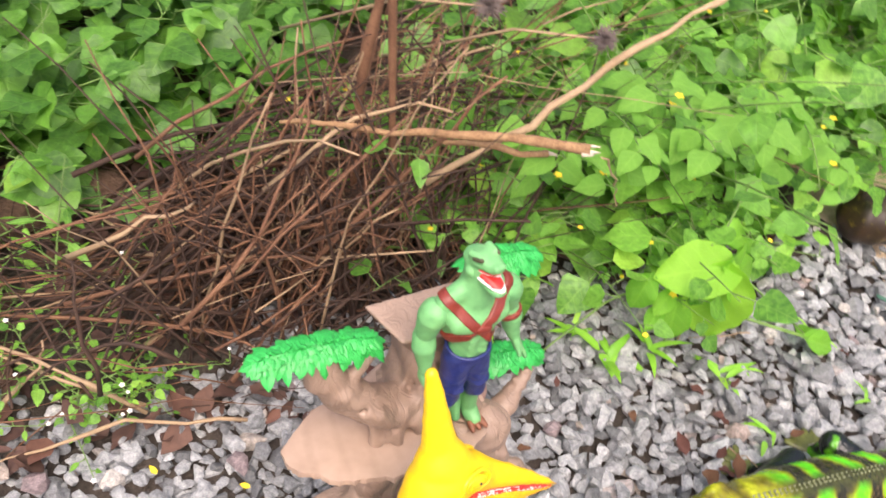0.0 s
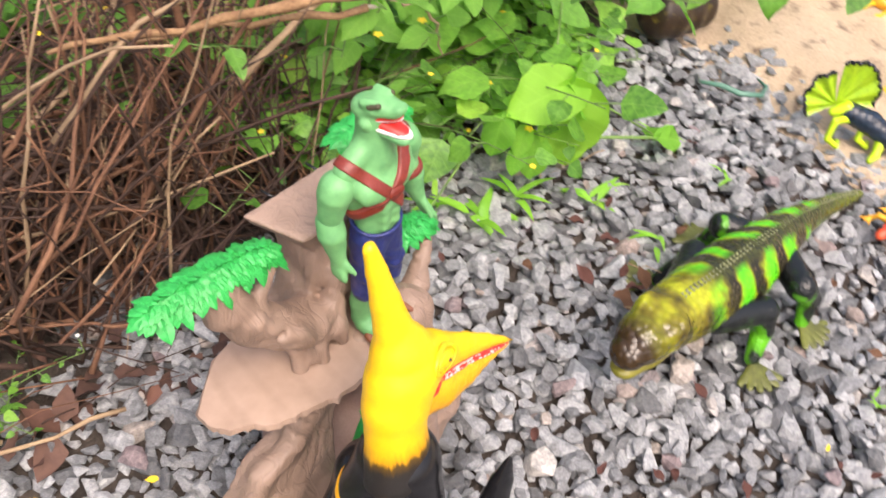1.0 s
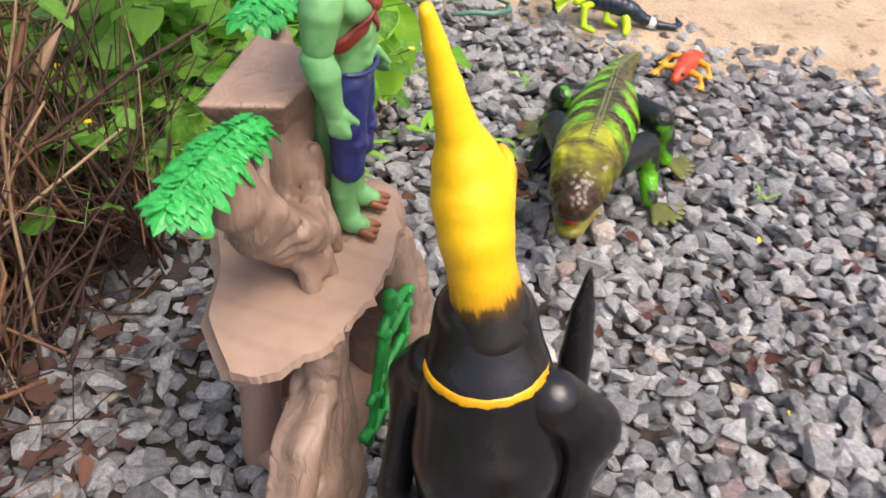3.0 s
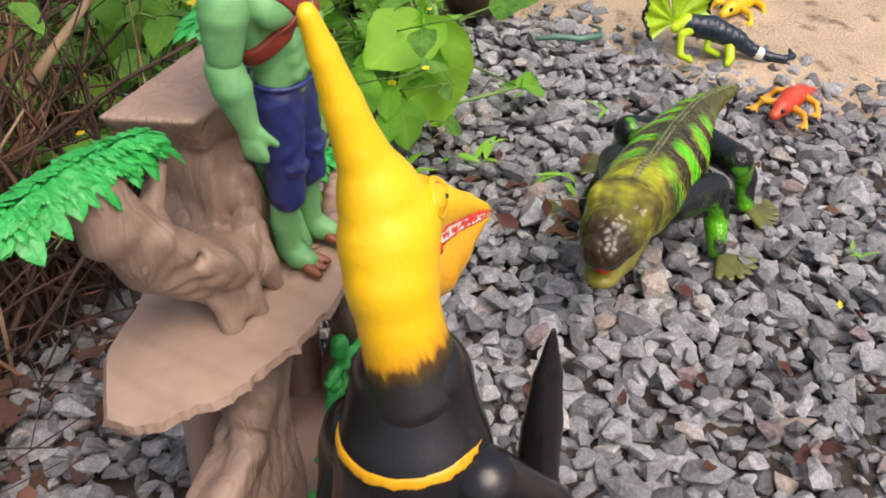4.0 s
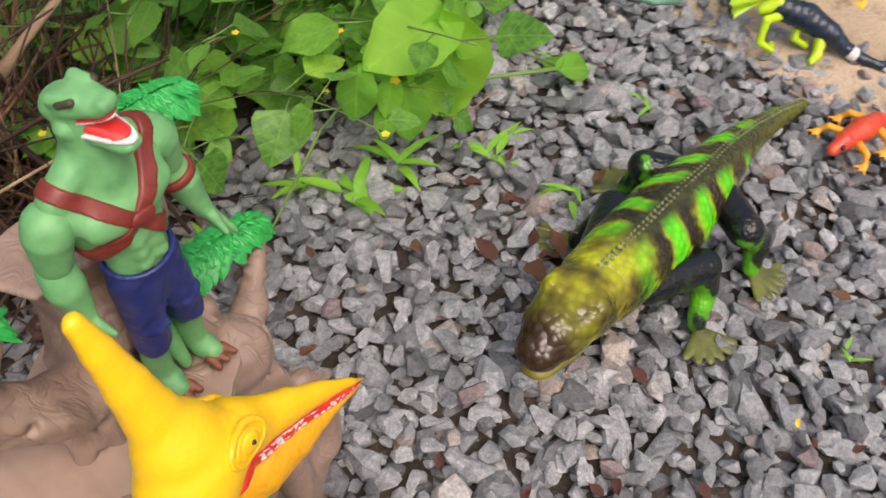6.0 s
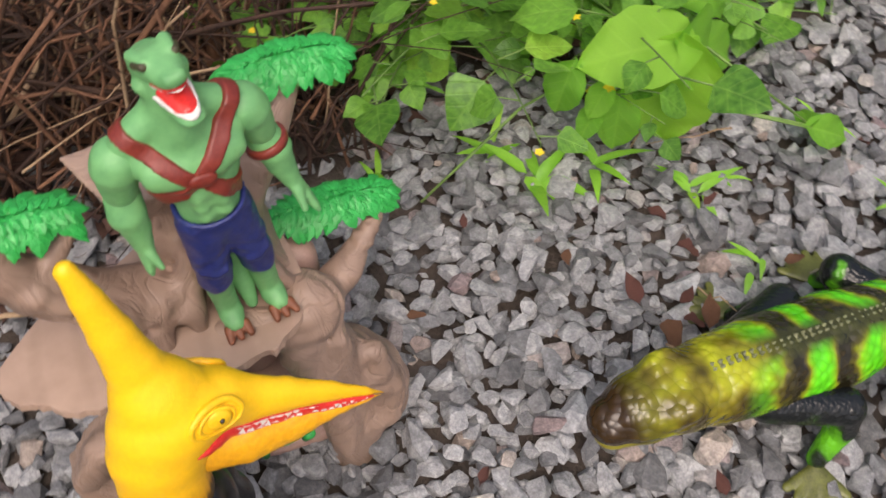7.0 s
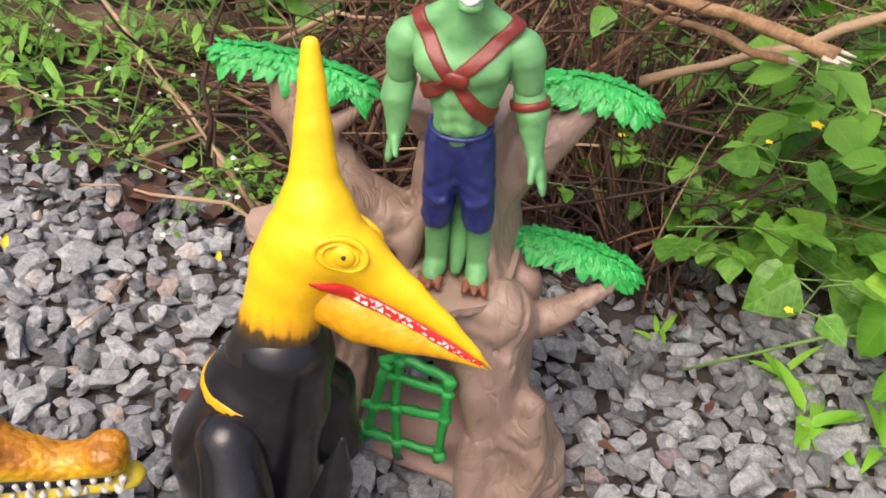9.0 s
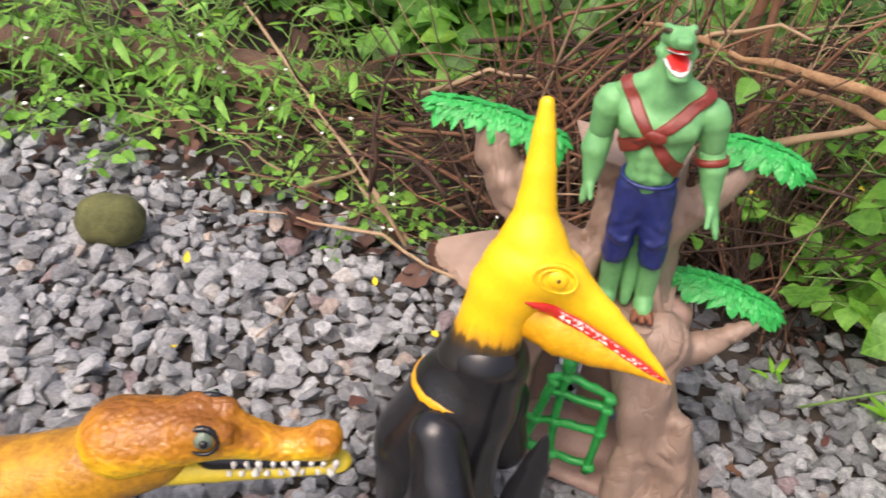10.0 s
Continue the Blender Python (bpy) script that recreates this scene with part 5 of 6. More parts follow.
def green_dinosaur():
    toy = thing("toy_dinosaur", (0.86, 0.15, 0.0), "green rubber toy dinosaur standing on the sand", "toy dinosaur", -70)
    toy.matrix_basis = pose(0.875, 0.16, 0.0, 0, 0, -70) @ Matrix.Scale(0.82, 4)
    part("body", mesh_of("body", *blend(chain([(-0.06, 0, 0.05, 0.03), (0.0, 0, 0.055, 0.036), (0.05, 0, 0.06, 0.024), (0.085, 0, 0.07, 0.02)]), 0.003, 0.015), [M["dino_green"]]), toy)
    part("head", mesh_of("head", *blend(chain([(0.085, 0, 0.075, 0.02), (0.12, 0, 0.068, 0.013)]), 0.0025, 0.01), [M["dino_green"]]), toy)
    part("tail", mesh_of("tail", *blend(chain([(-0.06, 0, 0.048, 0.024), (-0.15, 0.02, 0.02, 0.008)]), 0.003, 0.01), [M["dino_green"]]), toy)
    for x in (0.035, -0.04):
        for s in (-1, 1):
            part("leg", mesh_of("leg", *blend(chain([(x, s * 0.024, 0.045, 0.014), (x + 0.006, s * 0.03, 0.02, 0.011), (x + 0.01, s * 0.03, 0.008, 0.012)]), 0.0025, 0.008), [M["dino_green"]]), toy)


def pot_and_snake():
    v, f = blend(chain([(-0.012, 0, 0.026, 0.027), (0.02, 0.004, 0.024, 0.024)]), 0.0028, 0.01, rough=lambda P: 0.0012 * np.sin(P[:, 0] * 330))
    whole("striped_shell", mesh_of("striped_shell", v, f, [M["shell"]]), pose(0.61, 0.212, 0, 0, 0, -20) @ Matrix.Scale(1.25, 4), "brown shell with yellow ribs half under leaves, darkened for their shade", "shell")
    pts = [(0.03 * math.cos(a) * (1 - a / 30), 0.024 * math.sin(a) * (1 - a / 30), 0.004 + 0.0022 * a, 0.0042 - 0.00012 * a) for a in (k * 0.35 for k in range(46))]
    whole("toy_snake", mesh_of("toy_snake", *tube(pts, 8), [M["teal"]]), pose(0.7, 0.235, 0.012), "teal rubber toy snake lying coiled under leaves", "toy snake")
    pts = [(0.0, 0.0, 0.0, 0.002), (0.012, -0.02, 0.003, 0.003), (0.02, -0.04, 0.002, 0.0032), (0.038, -0.055, 0.002, 0.003), (0.055, -0.05, 0.002, 0.002), (0.058, -0.035, 0.002, 0.0012)]
    whole("toy_snake", mesh_of("toy_snake", *tube(pts, 8), [M["teal"]]), pose(0.555, 0.125, 0.012), "thin teal rubber toy snake lying on gravel", "toy snake")


M["blue_black"] = surface_mat("black_blue_plastic", (0.006, 0.008, 0.012), (0.02, 0.04, 0.07), 120.0, 0.25)
M["frill"] = surface_mat("ribbed_lime_plastic", (0.20, 0.42, 0.01), (0.45, 0.66, 0.02), 70.0, 0.35, 300.0, 0.001, 0.6)
M["dino_green"] = surface_mat("green_rubber", (0.02, 0.16, 0.07), (0.06, 0.30, 0.14), 40.0, 0.4)
M["teal"] = surface_mat("teal_rubber", (0.06, 0.17, 0.12), (0.12, 0.27, 0.2), 60.0, 0.35)
# shell brown and yellow, both darkened for the shade of the leaves above
M["shell"] = surface_mat("brown_ribbed_plastic_shaded", (0.01, 0.006, 0.004), (0.05, 0.028, 0.012), 60.0, 0.4, stain=(0.12, 0.09, 0.015))
M["red_toy"] = surface_mat("red_orange_plastic", (0.55, 0.03, 0.02), (0.7, 0.1, 0.03), 40.0, 0.35)
M["orange_toy"] = surface_mat("orange_yellow_plastic", (0.75, 0.22, 0.02), (0.85, 0.5, 0.03), 60.0, 0.35)
frilled_lizard()
little_lizard("toy_gecko", (0.76, -0.035, 0.004), 165, 0.085, ("yellow", "yellow", "yellow"), "small yellow plastic toy gecko lying on the sand")
little_lizard("toy_gecko", (0.562, -0.13, 0.004), 168, 0.08, ("red_toy", "red_toy", "orange_toy"), "small red and orange toy gecko lying on gravel")
little_lizard("toy_gecko", (0.88, 0.085, 0.004), 100, 0.06, ("orange_toy", "yellow", "yellow"), "small orange and yellow toy gecko lying on the sand")
green_dinosaur()
pot_and_snake()


# ---- dry twigs behind the tree house ----
def bent(p, d, length, r, sag=0.25, steps=6, wob=0.05):
    """Points of a bent stem from p along d, thinning to its end."""
    p, d = np.array(p, float), np.array(d, float) / np.linalg.norm(d)
    side = np.array([rng.gauss(0, 1) for _ in range(3)]) * wob
    pts = []
    for i in range(steps + 1):
        t = i / steps
        q = p + d * length * t + side * length * t * t + np.array((0, 0, -sag * length * t * t))
        kink = np.array([rng.gauss(0, 1) for _ in range(3)]) * 0.0022 * (0 < i < steps)
        q = q + kink
        q[2] = max(q[2], 0.004)
        pts.append((*q, r * (1 - 0.6 * t)))
    return pts


def heap_top(q):
    """The heap slopes down towards -x and the back, where leafy weeds rise above it."""
    return max(0.045, 0.738 + 0.672 * (q[0] + 0.199) - 0.99 * (q[1] + 0.289))


def twig_pile():
    pile = thing("dry_twig_pile", (0, 0.33, 0), "tangled heap of dry brown twigs and stems behind the tree house", "twigs")
    rest = [[], [], []]
    shown = 0
    off = np.array((0, 0.33, 0))
    for i in range(1150):
        near = i < 860
        x = (rng.uniform(-0.42, 0.1) if rng.random() < 0.86 else rng.uniform(0.1, 0.2)) if near else rng.uniform(-0.75, 0.3)
        y = rng.uniform(0.15, 0.5) if near else rng.uniform(0.35, 0.8)
        if (y < 0.2 and x > 0.02) or (y < 0.31 and x > 0.1) or (x < -0.24 and rng.random() < 0.6):
            continue
        az = rng.gauss(0.4, 0.9) if rng.random() < 0.5 else rng.gauss(2.9, 0.8)
        el = rng.uniform(0.0, 0.35) if rng.random() < 0.55 else rng.uniform(0.35, 1.25)
        d = (math.cos(az) * math.cos(el), math.sin(az) * math.cos(el) * 0.7, math.sin(el))
        if d[1] < -0.1 and y < 0.3:
            d = (d[0], -d[1], d[2])
        z = abs(rng.gauss(0.0, 0.13)) * (0.35 + (y - 0.15) * 2.4)
        length = rng.uniform(0.12, 0.42)
        pts = bent((x, y, min(z, 0.4)), d, length, rng.choice((0.0006, 0.0008, 0.001, 0.0012, 0.0016, 0.0024)), rng.uniform(0, 0.35), wob=0.22)
        if min(q[1] for q in pts) < 0.115 or max(q[2] - heap_top(q) for q in pts) > 0:
            continue
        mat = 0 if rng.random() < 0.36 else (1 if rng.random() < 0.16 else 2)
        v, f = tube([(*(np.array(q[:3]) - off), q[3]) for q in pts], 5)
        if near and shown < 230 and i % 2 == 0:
            part("twig", mesh_of("twig", v, f, [M[("twig", "straw", "twig_shaded")[mat]]]), pile)
            shown += 1
        else:
            rest[mat].append((v, f))
    # low twigs whose dark brown stands for the shade inside the heap
    for i in range(700):
        az = rng.uniform(0, 6.28)
        y = rng.uniform(0.22, 0.6)
        pts = bent((rng.uniform(-0.34, 0.14), y, rng.uniform(0.005, 0.16) * min(1, (y - 0.16) * 5)), (math.cos(az), math.sin(az) * 0.6 + 0.1, rng.uniform(-0.05, 0.35)), rng.uniform(0.1, 0.26), rng.choice((0.0008, 0.0012, 0.002)), 0.1, 4, wob=0.25)
        if min(q[1] for q in pts) > 0.18 and max(q[2] - heap_top(q) for q in pts) < 0 and (pts[0][0] < 0.1 or min(q[1] for q in pts) > 0.32):
            rest[2].append(tube([(*(np.array(q[:3]) - off), q[3]) for q in pts], 4))
    for i in range(120):
        p, az, el = (rng.uniform(-0.16, 0.1), rng.uniform(0.19, 0.31), 0.0), rng.uniform(0.3, 2.8), rng.uniform(0.7, 1.4)
        pts = bent(p, (math.cos(az) * math.cos(el), math.sin(az) * math.cos(el) * 0.6, math.sin(el)), rng.uniform(0.16, 0.34), rng.choice((0.0009, 0.0012, 0.0016, 0.0021)), 0.05, wob=0.14)
        if min(q[1] for q in pts) < 0.13:
            continue
        rest[rng.choice((0, 0, 1, 2, 2))].append(tube([(*(np.array(q[:3]) - off), q[3]) for q in pts], 5))
    # a tangle beside the tree house, coloured mostly dark for the shade behind it
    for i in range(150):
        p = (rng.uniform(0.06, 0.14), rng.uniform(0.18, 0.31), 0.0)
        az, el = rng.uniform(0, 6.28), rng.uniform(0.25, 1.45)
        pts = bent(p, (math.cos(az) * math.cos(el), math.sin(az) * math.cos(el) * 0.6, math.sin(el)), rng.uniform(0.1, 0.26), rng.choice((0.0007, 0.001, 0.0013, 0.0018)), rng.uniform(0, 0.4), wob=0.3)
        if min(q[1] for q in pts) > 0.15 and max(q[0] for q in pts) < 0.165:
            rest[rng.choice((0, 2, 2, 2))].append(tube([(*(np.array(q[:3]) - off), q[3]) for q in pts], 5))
    # long stems that lean up towards +x, the top of the heap
    for i in range(110):
        p = (rng.uniform(-0.26, -0.02), rng.uniform(0.2, 0.36), rng.uniform(0.0, 0.14))
        az, el = rng.gauss(0.3, 0.6), rng.uniform(0.05, 1.0)
        pts = bent(p, (math.cos(az) * math.cos(el), math.sin(az) * math.cos(el) * 0.6, math.sin(el)), rng.uniform(0.2, 0.42), rng.choice((0.0009, 0.0012, 0.0016, 0.0022, 0.003)), rng.uniform(0.02, 0.3), wob=0.24)
        if max(q[0] for q in pts) < 0.13 and min(q[1] for q in pts) > 0.13 and max(q[2] - heap_top(q) for q in pts) < 0.03:
            rest[rng.choice((0, 0, 0, 2, 2, 2, 1))].append(tube([(*(np.array(q[:3]) - off), q[3]) for q in pts], 5))
    for k, key in enumerate(("twig", "straw", "twig_shaded")):
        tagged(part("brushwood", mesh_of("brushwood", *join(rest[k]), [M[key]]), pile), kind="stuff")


def branch(name, pts, mat, label, end=None):
    th = thing(name, pts[0][:3], label, "branch")
    o = np.array(pts[0][:3])
    fine = []
    for a, b in zip(pts, pts[1:]):
        for k in range(4):
            t = k / 4
            fine.append(tuple(np.array(a) + (np.array(b) - np.array(a)) * t + np.array([rng.gauss(0, 0.0016) for _ in range(3)] + [rng.gauss(0, 0.17) * a[3]])))
    fine.append(pts[-1])
    part("wood", mesh_of("wood", *tube([(*(np.array(q[:3]) - o), q[3]) for q in fine], 9), [M[mat]]), th)
    if end:
        e = np.array(pts[-1][:3]) - o
        d = np.array(pts[-1][:3]) - np.array(pts[-2][:3])
        d /= np.linalg.norm(d)
        for j in range(5):
            s = np.array([rng.gauss(0, 1) for _ in range(3)]) * pts[-1][3] * 0.4
            part("splinter", mesh_of("splinter", *tube([(*(e + s - d * 0.004), pts[-1][3] * 0.45), (*(e + s + d * rng.uniform(0.003, 0.009)), 0.0005)], 5), [M["pale_wood"]]), th, "pale splintered end")


# ---- green plants ----
def weed(name, label, seed, stems, height, leaf, per_stem, mat, lean=0.5, three=True, flowers=0, petal="petal", spread=0.03, category="weed", heart=1.0):
    """A leafy weed: bent stems with stalked leaves all along them."""
    r = random.Random(seed)
    th = thing(name, (0, 0, -5), label, category)
    stalks, blades, heads, shapes = [], [], [], [leaf_shape(1.0, 0.66 * heart, 0.14, 0.1, 7, 0.58, 0.05), leaf_shape(1.0, 0.76 * heart, 0.08, 0.2, 7, 0.52, 0.07), leaf_shape(1.0, 0.56 * heart, 0.2, 0.08, 7, 0.62, 0.04)]
    for s in range(stems):
        az, el = r.uniform(0, 2 * math.pi), r.uniform(0.5, 1.4) * (1 - lean * 0.4)
        L = height * r.uniform(0.6, 1.2)
        p = np.array((r.gauss(0, spread), r.gauss(0, spread), 0))
        d = np.array((math.cos(az) * math.cos(el), math.sin(az) * math.cos(el), math.sin(el)))
        pts = []
        for i in range(9):
            t = i / 8
            q = p + d * L * t + np.array((math.cos(az), math.sin(az), -0.7)) * L * lean * 0.35 * t * t
            q[2] = max(q[2], 0.01)
            pts.append((*q, 0.0012 * (1 - 0.6 * t)))
        stalks.append(tube(pts, 5))
        for k in range(per_stem):
            t = (k + 0.6 + r.uniform(-0.3, 0.3)) / per_stem
            if t < 0.12:
                continue
            i = min(7, int(t * 8))
            q = np.array(pts[i][:3]) + (np.array(pts[i + 1][:3]) - np.array(pts[i][:3])) * (t * 8 - i)
            a = az + (1 if k % 2 else -1) * r.uniform(0.6, 2.2)
            ln = leaf * r.uniform(0.55, 1.2) * (1.1 - 0.45 * t)
            out = q + np.array((math.cos(a), math.sin(a), 0.35)) * ln * 0.55
            stalks.append(tube([(*q, 0.0008), (*out, 0.0006)], 4))
            for b in ((-1, 0, 1) if three else (0,)):
                size = ln * (1.0 if b == 0 else 0.8)
                m = Matrix.Translation(out) @ Euler((r.gauss(-0.15, 0.3), r.gauss(0, 0.35), a - math.pi / 2 + b * 1.15)).to_matrix().to_4x4() @ Matrix.Diagonal((size, size, size, 1))
                blades.append((r.randrange(3), m))
        if s < flowers:
            for j in range(1):
                c = np.array(pts[-1][:3]) + np.array((r.gauss(0, 0.008), r.gauss(0, 0.008), 0.008 + r.uniform(0, 0.01)))
                stalks.append(tube([(*pts[-1][:3], 0.0006), (*c, 0.0006)], 4))
                for w in range(5):
                    m = Matrix.Translation(c) @ Euler((0.3, 0, w * 1.257)).to_matrix().to_4x4() @ Matrix.Diagonal((0.0034, 0.0034, 0.0034, 1))
                    heads.append((1, m))
    tagged(part("stalk", mesh_of("stalk", *join(stalks), [M["stem"]]), th), kind="stuff")
    tagged(part("foliage", mesh_of("foliage", *scatter(shapes, blades), [M[mat]], blade=blade_of(shapes, blades)), th), kind="stuff")
    if heads:
        part("blossom", mesh_of("blossom", *scatter(shapes, heads), [M[petal]]), th)
    return th


def place_all(kinds, spots, group):
    first = {}
    for k, x, y, z, s in spots:
        m = turn(x, y, z, rng.gauss(0, 6), rng.gauss(0, 6), rng.uniform(0, 360), s / first.get(k, 1.0))
        if k in first:
            copy_thing(kinds[k], m)
        else:
            kinds[k].matrix_basis = m
            first[k] = s
            tagged(kinds[k], group=group)


def heart_leaf(width, seed, rows=16, cols=12):
    """A broad heart-shaped leaf along +y: lobed at the stalk, pointed at the tip, with a wavy uneven blade."""
    V, Fc = [], []
    for i in range(rows + 1):
        t = (i / rows) ** 1.15
        side = (1 - ((0.38 - t) / 0.38) ** 2) ** 0.5 if t < 0.38 else (1 - ((t - 0.38) / 0.62) ** 1.9) ** 0.85
        w = width * 0.5 * max(0.0, side) * (1 + 0.03 * math.sin(i * 1.7 + seed))
        for j in range(cols + 1):
            u = 2 * j / cols - 1
            x, y = u * w, t - 0.17 * abs(u) ** 1.6 * max(0.0, 1 - t / 0.6) ** 2
            puff = 0.016 * math.cos(math.pi * 8.6 * (y - 0.75 * abs(x))) * abs(u) * (1 - 0.5 * t)
            V.append((x, y, 0.3 * abs(x) - 0.26 * t * t + puff + 0.075 * u * u * math.sin(6 * t + seed + 2 * (u > 0)) + 0.06 * noise.noise((x * 4, y * 4, seed))))
    for i in range(rows):
        for j in range(cols):
            a = i * (cols + 1) + j
            Fc.append((a, a + 1, a + cols + 2, a + cols + 1))
    return np.array(V), Fc


def broad_plant():
    """The low plant with very broad leaves at the edge of the gravel."""
    th = thing("broad_leaved_plant", (0.33, 0.17, 0), "bright green broad-leaved plant leaning over the gravel", "plant")
    o = np.array((0.33, 0.17, 0))
    shapes = [heart_leaf(0.8, 1), heart_leaf(0.74, 5)]
    meshes = [mesh_of("leaf", *s, [M["leaf_big"]], blade=s[0]) for s in shapes]
    # base, tip, shape
    leaves = [((0.316, 0.122, 0.114), (0.306, 0.093, 0.036), 0), ((0.316, 0.126, 0.118), (0.244, 0.128, 0.122), 0), ((0.318, 0.126, 0.116), (0.376, 0.132, 0.064), 0), ((0.246, 0.138, 0.105), (0.232, 0.128, 0.068), 1),
              ((0.34, 0.16, 0.11), (0.39, 0.172, 0.1), 1), ((0.35, 0.15, 0.08), (0.395, 0.14, 0.055), 1), ((0.284, 0.128, 0.07), (0.276, 0.108, 0.03), 1), ((0.43, 0.085, 0.026), (0.462, 0.07, 0.018), 1), ((0.43, 0.088, 0.026), (0.44, 0.112, 0.02), 1),
              ((0.272, 0.13, 0.085), (0.255, 0.12, 0.066), 1), ((0.266, 0.128, 0.066), (0.25, 0.116, 0.05), 1), ((0.276, 0.13, 0.055), (0.285, 0.112, 0.032), 1)]
    stalks = []
    for at, tip, k in leaves:
        p, d = np.array(at) - o, Vector(tip) - Vector(at)
        size = d.length * 0.95
        yy = d.normalized()
        xx = yy.cross(Vector((-0.35, -0.4, 0.85))).normalized()
        zz = xx.cross(yy)
        rot = Matrix((xx, yy, zz)).transposed().to_4x4()
        part("leaf", meshes[k], th, m=Matrix.Translation(p) @ rot @ Matrix.Diagonal((size, size, size, 1)))
        stalks.append(tube([(0, 0.0, 0.0, 0.0016), (p[0] * 0.5, p[1] * 0.5, p[2] * 0.75, 0.0013), (*p, 0.0009)], 5))
    for (a, b) in (((0.31, 0.15, 0.1), (0.22, 0.15, 0.06)), ((0.22, 0.15, 0.06), (0.14, 0.13, 0.012)), ((0.33, 0.16, 0.1), (0.43, 0.09, 0.026)), ((0.32, 0.15, 0.12), (0.4, 0.22, 0.13))):
        stalks.append(tube([(*(np.array(a) - o), 0.0013), (*(np.array(b) - o), 0.001)], 5))
    tagged(part("stalk", mesh_of("stalk", *join(stalks), [M["stem"]]), th), kind="stuff")
    for at in ((0.303, 0.13, 0.108), (0.27, 0.125, 0.09), (0.268, 0.14, 0.07)):
        blob = [(0, Matrix.Translation(np.array(at) - o) @ Euler((0.3, 0, w * 1.257)).to_matrix().to_4x4() @ Matrix.Diagonal((0.0045,) * 3 + (1,))) for w in range(5)]
        part("blossom", mesh_of("blossom", *scatter(shapes, blob), [M["petal"]]), th, "small yellow flower")


def spray(root, tip, leaves, leaf, seed, flowers=1):
    """A stem that arches out of the bush over the gravel, with stalked pointed leaves and yellow flowers."""
    r = random.Random(seed)
    th = thing("leafy_spray", root, "arching green stem with pointed leaves and yellow flowers overhanging gravel", "weed", group="sprays over the gravel")
    o, e = np.array(root), np.array(tip)
    lift = np.array((0, 0, 0.35 * np.linalg.norm((e - o)[:2]) + 0.02))
    line = [(e - o) * t + lift * 4 * t * (1 - t) * (1 - 0.3 * t) for t in np.linspace(0, 1, 11)]
    stems = [tube([(*p, 0.0015 - 0.0008 * i / 10) for i, p in enumerate(line)], 5)]
    shapes = [leaf_shape(1.0, 0.74, 0.12, 0.16, 8, 0.52, 0.05), leaf_shape(1.0, 0.84, 0.07, 0.24, 8, 0.5, 0.07)]
    for k in range(leaves):
        t = 0.4 + 0.6 * (k + 0.8) / leaves
        p = np.array([np.interp(t, np.linspace(0, 1, 11), [q[c] for q in line]) for c in range(3)])
        a = math.atan2(e[1] - o[1], e[0] - o[0]) + (1 if k % 2 else -1) * r.uniform(0.4, 1.5)
        size = leaf * r.uniform(0.7, 1.15)
        hold = p + np.array((math.cos(a) * 0.5, math.sin(a) * 0.5, 0.25)) * size * r.uniform(0.4, 0.9)
        stems.append(tube([(*p, 0.0008), (*hold, 0.0006)], 4))
        m = Matrix.Translation(hold) @ Euler((r.gauss(-0.3, 0.25), r.gauss(0, 0.25), a - math.pi / 2)).to_matrix().to_4x4() @ Matrix.Scale(size, 4)
        n = r.randrange(2)
        part("leaf", mesh_of("leaf", *shapes[n], [M["leaf"]], blade=shapes[n][0]), th, m=m)
    for j in range(flowers):
        p = line[r.choice((6, 8, 10))]
        c = p + np.array((r.gauss(0, 0.012), r.gauss(0, 0.012), 0.012))
        stems.append(tube([(*p, 0.0006), (*c, 0.0006)], 4))
        petals = [(1, Matrix.Translation(c) @ Euler((0.35, 0, w * 1.257)).to_matrix().to_4x4() @ Matrix.Scale(0.005, 4)) for w in range(5)]
        part("blossom", mesh_of("blossom", *scatter(shapes, petals), [M["petal"]]), th, "small yellow flower")
    tagged(part("stem", mesh_of("stem", *join(stems), [M["stem"]]), th), kind="stuff")


def grass_tuft(at, blades, length, seed, label="small bright green grass tuft growing in the gravel"):
    r = random.Random(seed)
    th = thing("grass_tuft", at, label, "grass", group="grass tufts in the gravel")
    for b in range(blades):
        v, f = leaf_shape(length * r.uniform(0.6, 1.15), length * r.uniform(0.14, 0.2), 0.3, r.uniform(0.2, 0.7), 6, 0.6)
        part("blade", mesh_of("blade", v, f, [M["leaf_big"]]), th, m=pose(r.gauss(0, 0.004), r.gauss(0, 0.004), 0.004, r.uniform(5, 50), 0, r.uniform(0, 360)))


# twig brown taken down to hold the heap's deep shade
M["twig_shaded"] = surface_mat("shade_darkened_twig", (0.02, 0.01, 0.007), (0.075, 0.038, 0.022), 35.0, 0.8, 600.0, 0.0006, 0.6)
M["pale_wood"] = surface_mat("pale_broken_wood", (0.5, 0.42, 0.33), (0.7, 0.62, 0.5), 120.0, 0.8)
twig_pile()
branch("broken_branch", [(-0.06, 0.29, 0.205, 0.0018), (0.0, 0.262, 0.214, 0.0028), (0.09, 0.22, 0.226, 0.0042), (0.168, 0.184, 0.234, 0.005)], "branch", "thick dry branch with a pale broken end", True)
branch("broken_branch", [(0.0, 0.285, 0.19, 0.0014), (0.07, 0.245, 0.206, 0.0023), (0.145, 0.205, 0.214, 0.0032)], "branch", "thin dry branch with a pale broken end", True)
branch("leaning_stick", [(0.06, 0.25, 0.15, 0.0036), (0.15, 0.255, 0.2, 0.0036), (0.25, 0.275, 0.258, 0.0032), (0.36, 0.3, 0.3, 0.0026)], "straw", "long pale dry stick leaning on the bush")
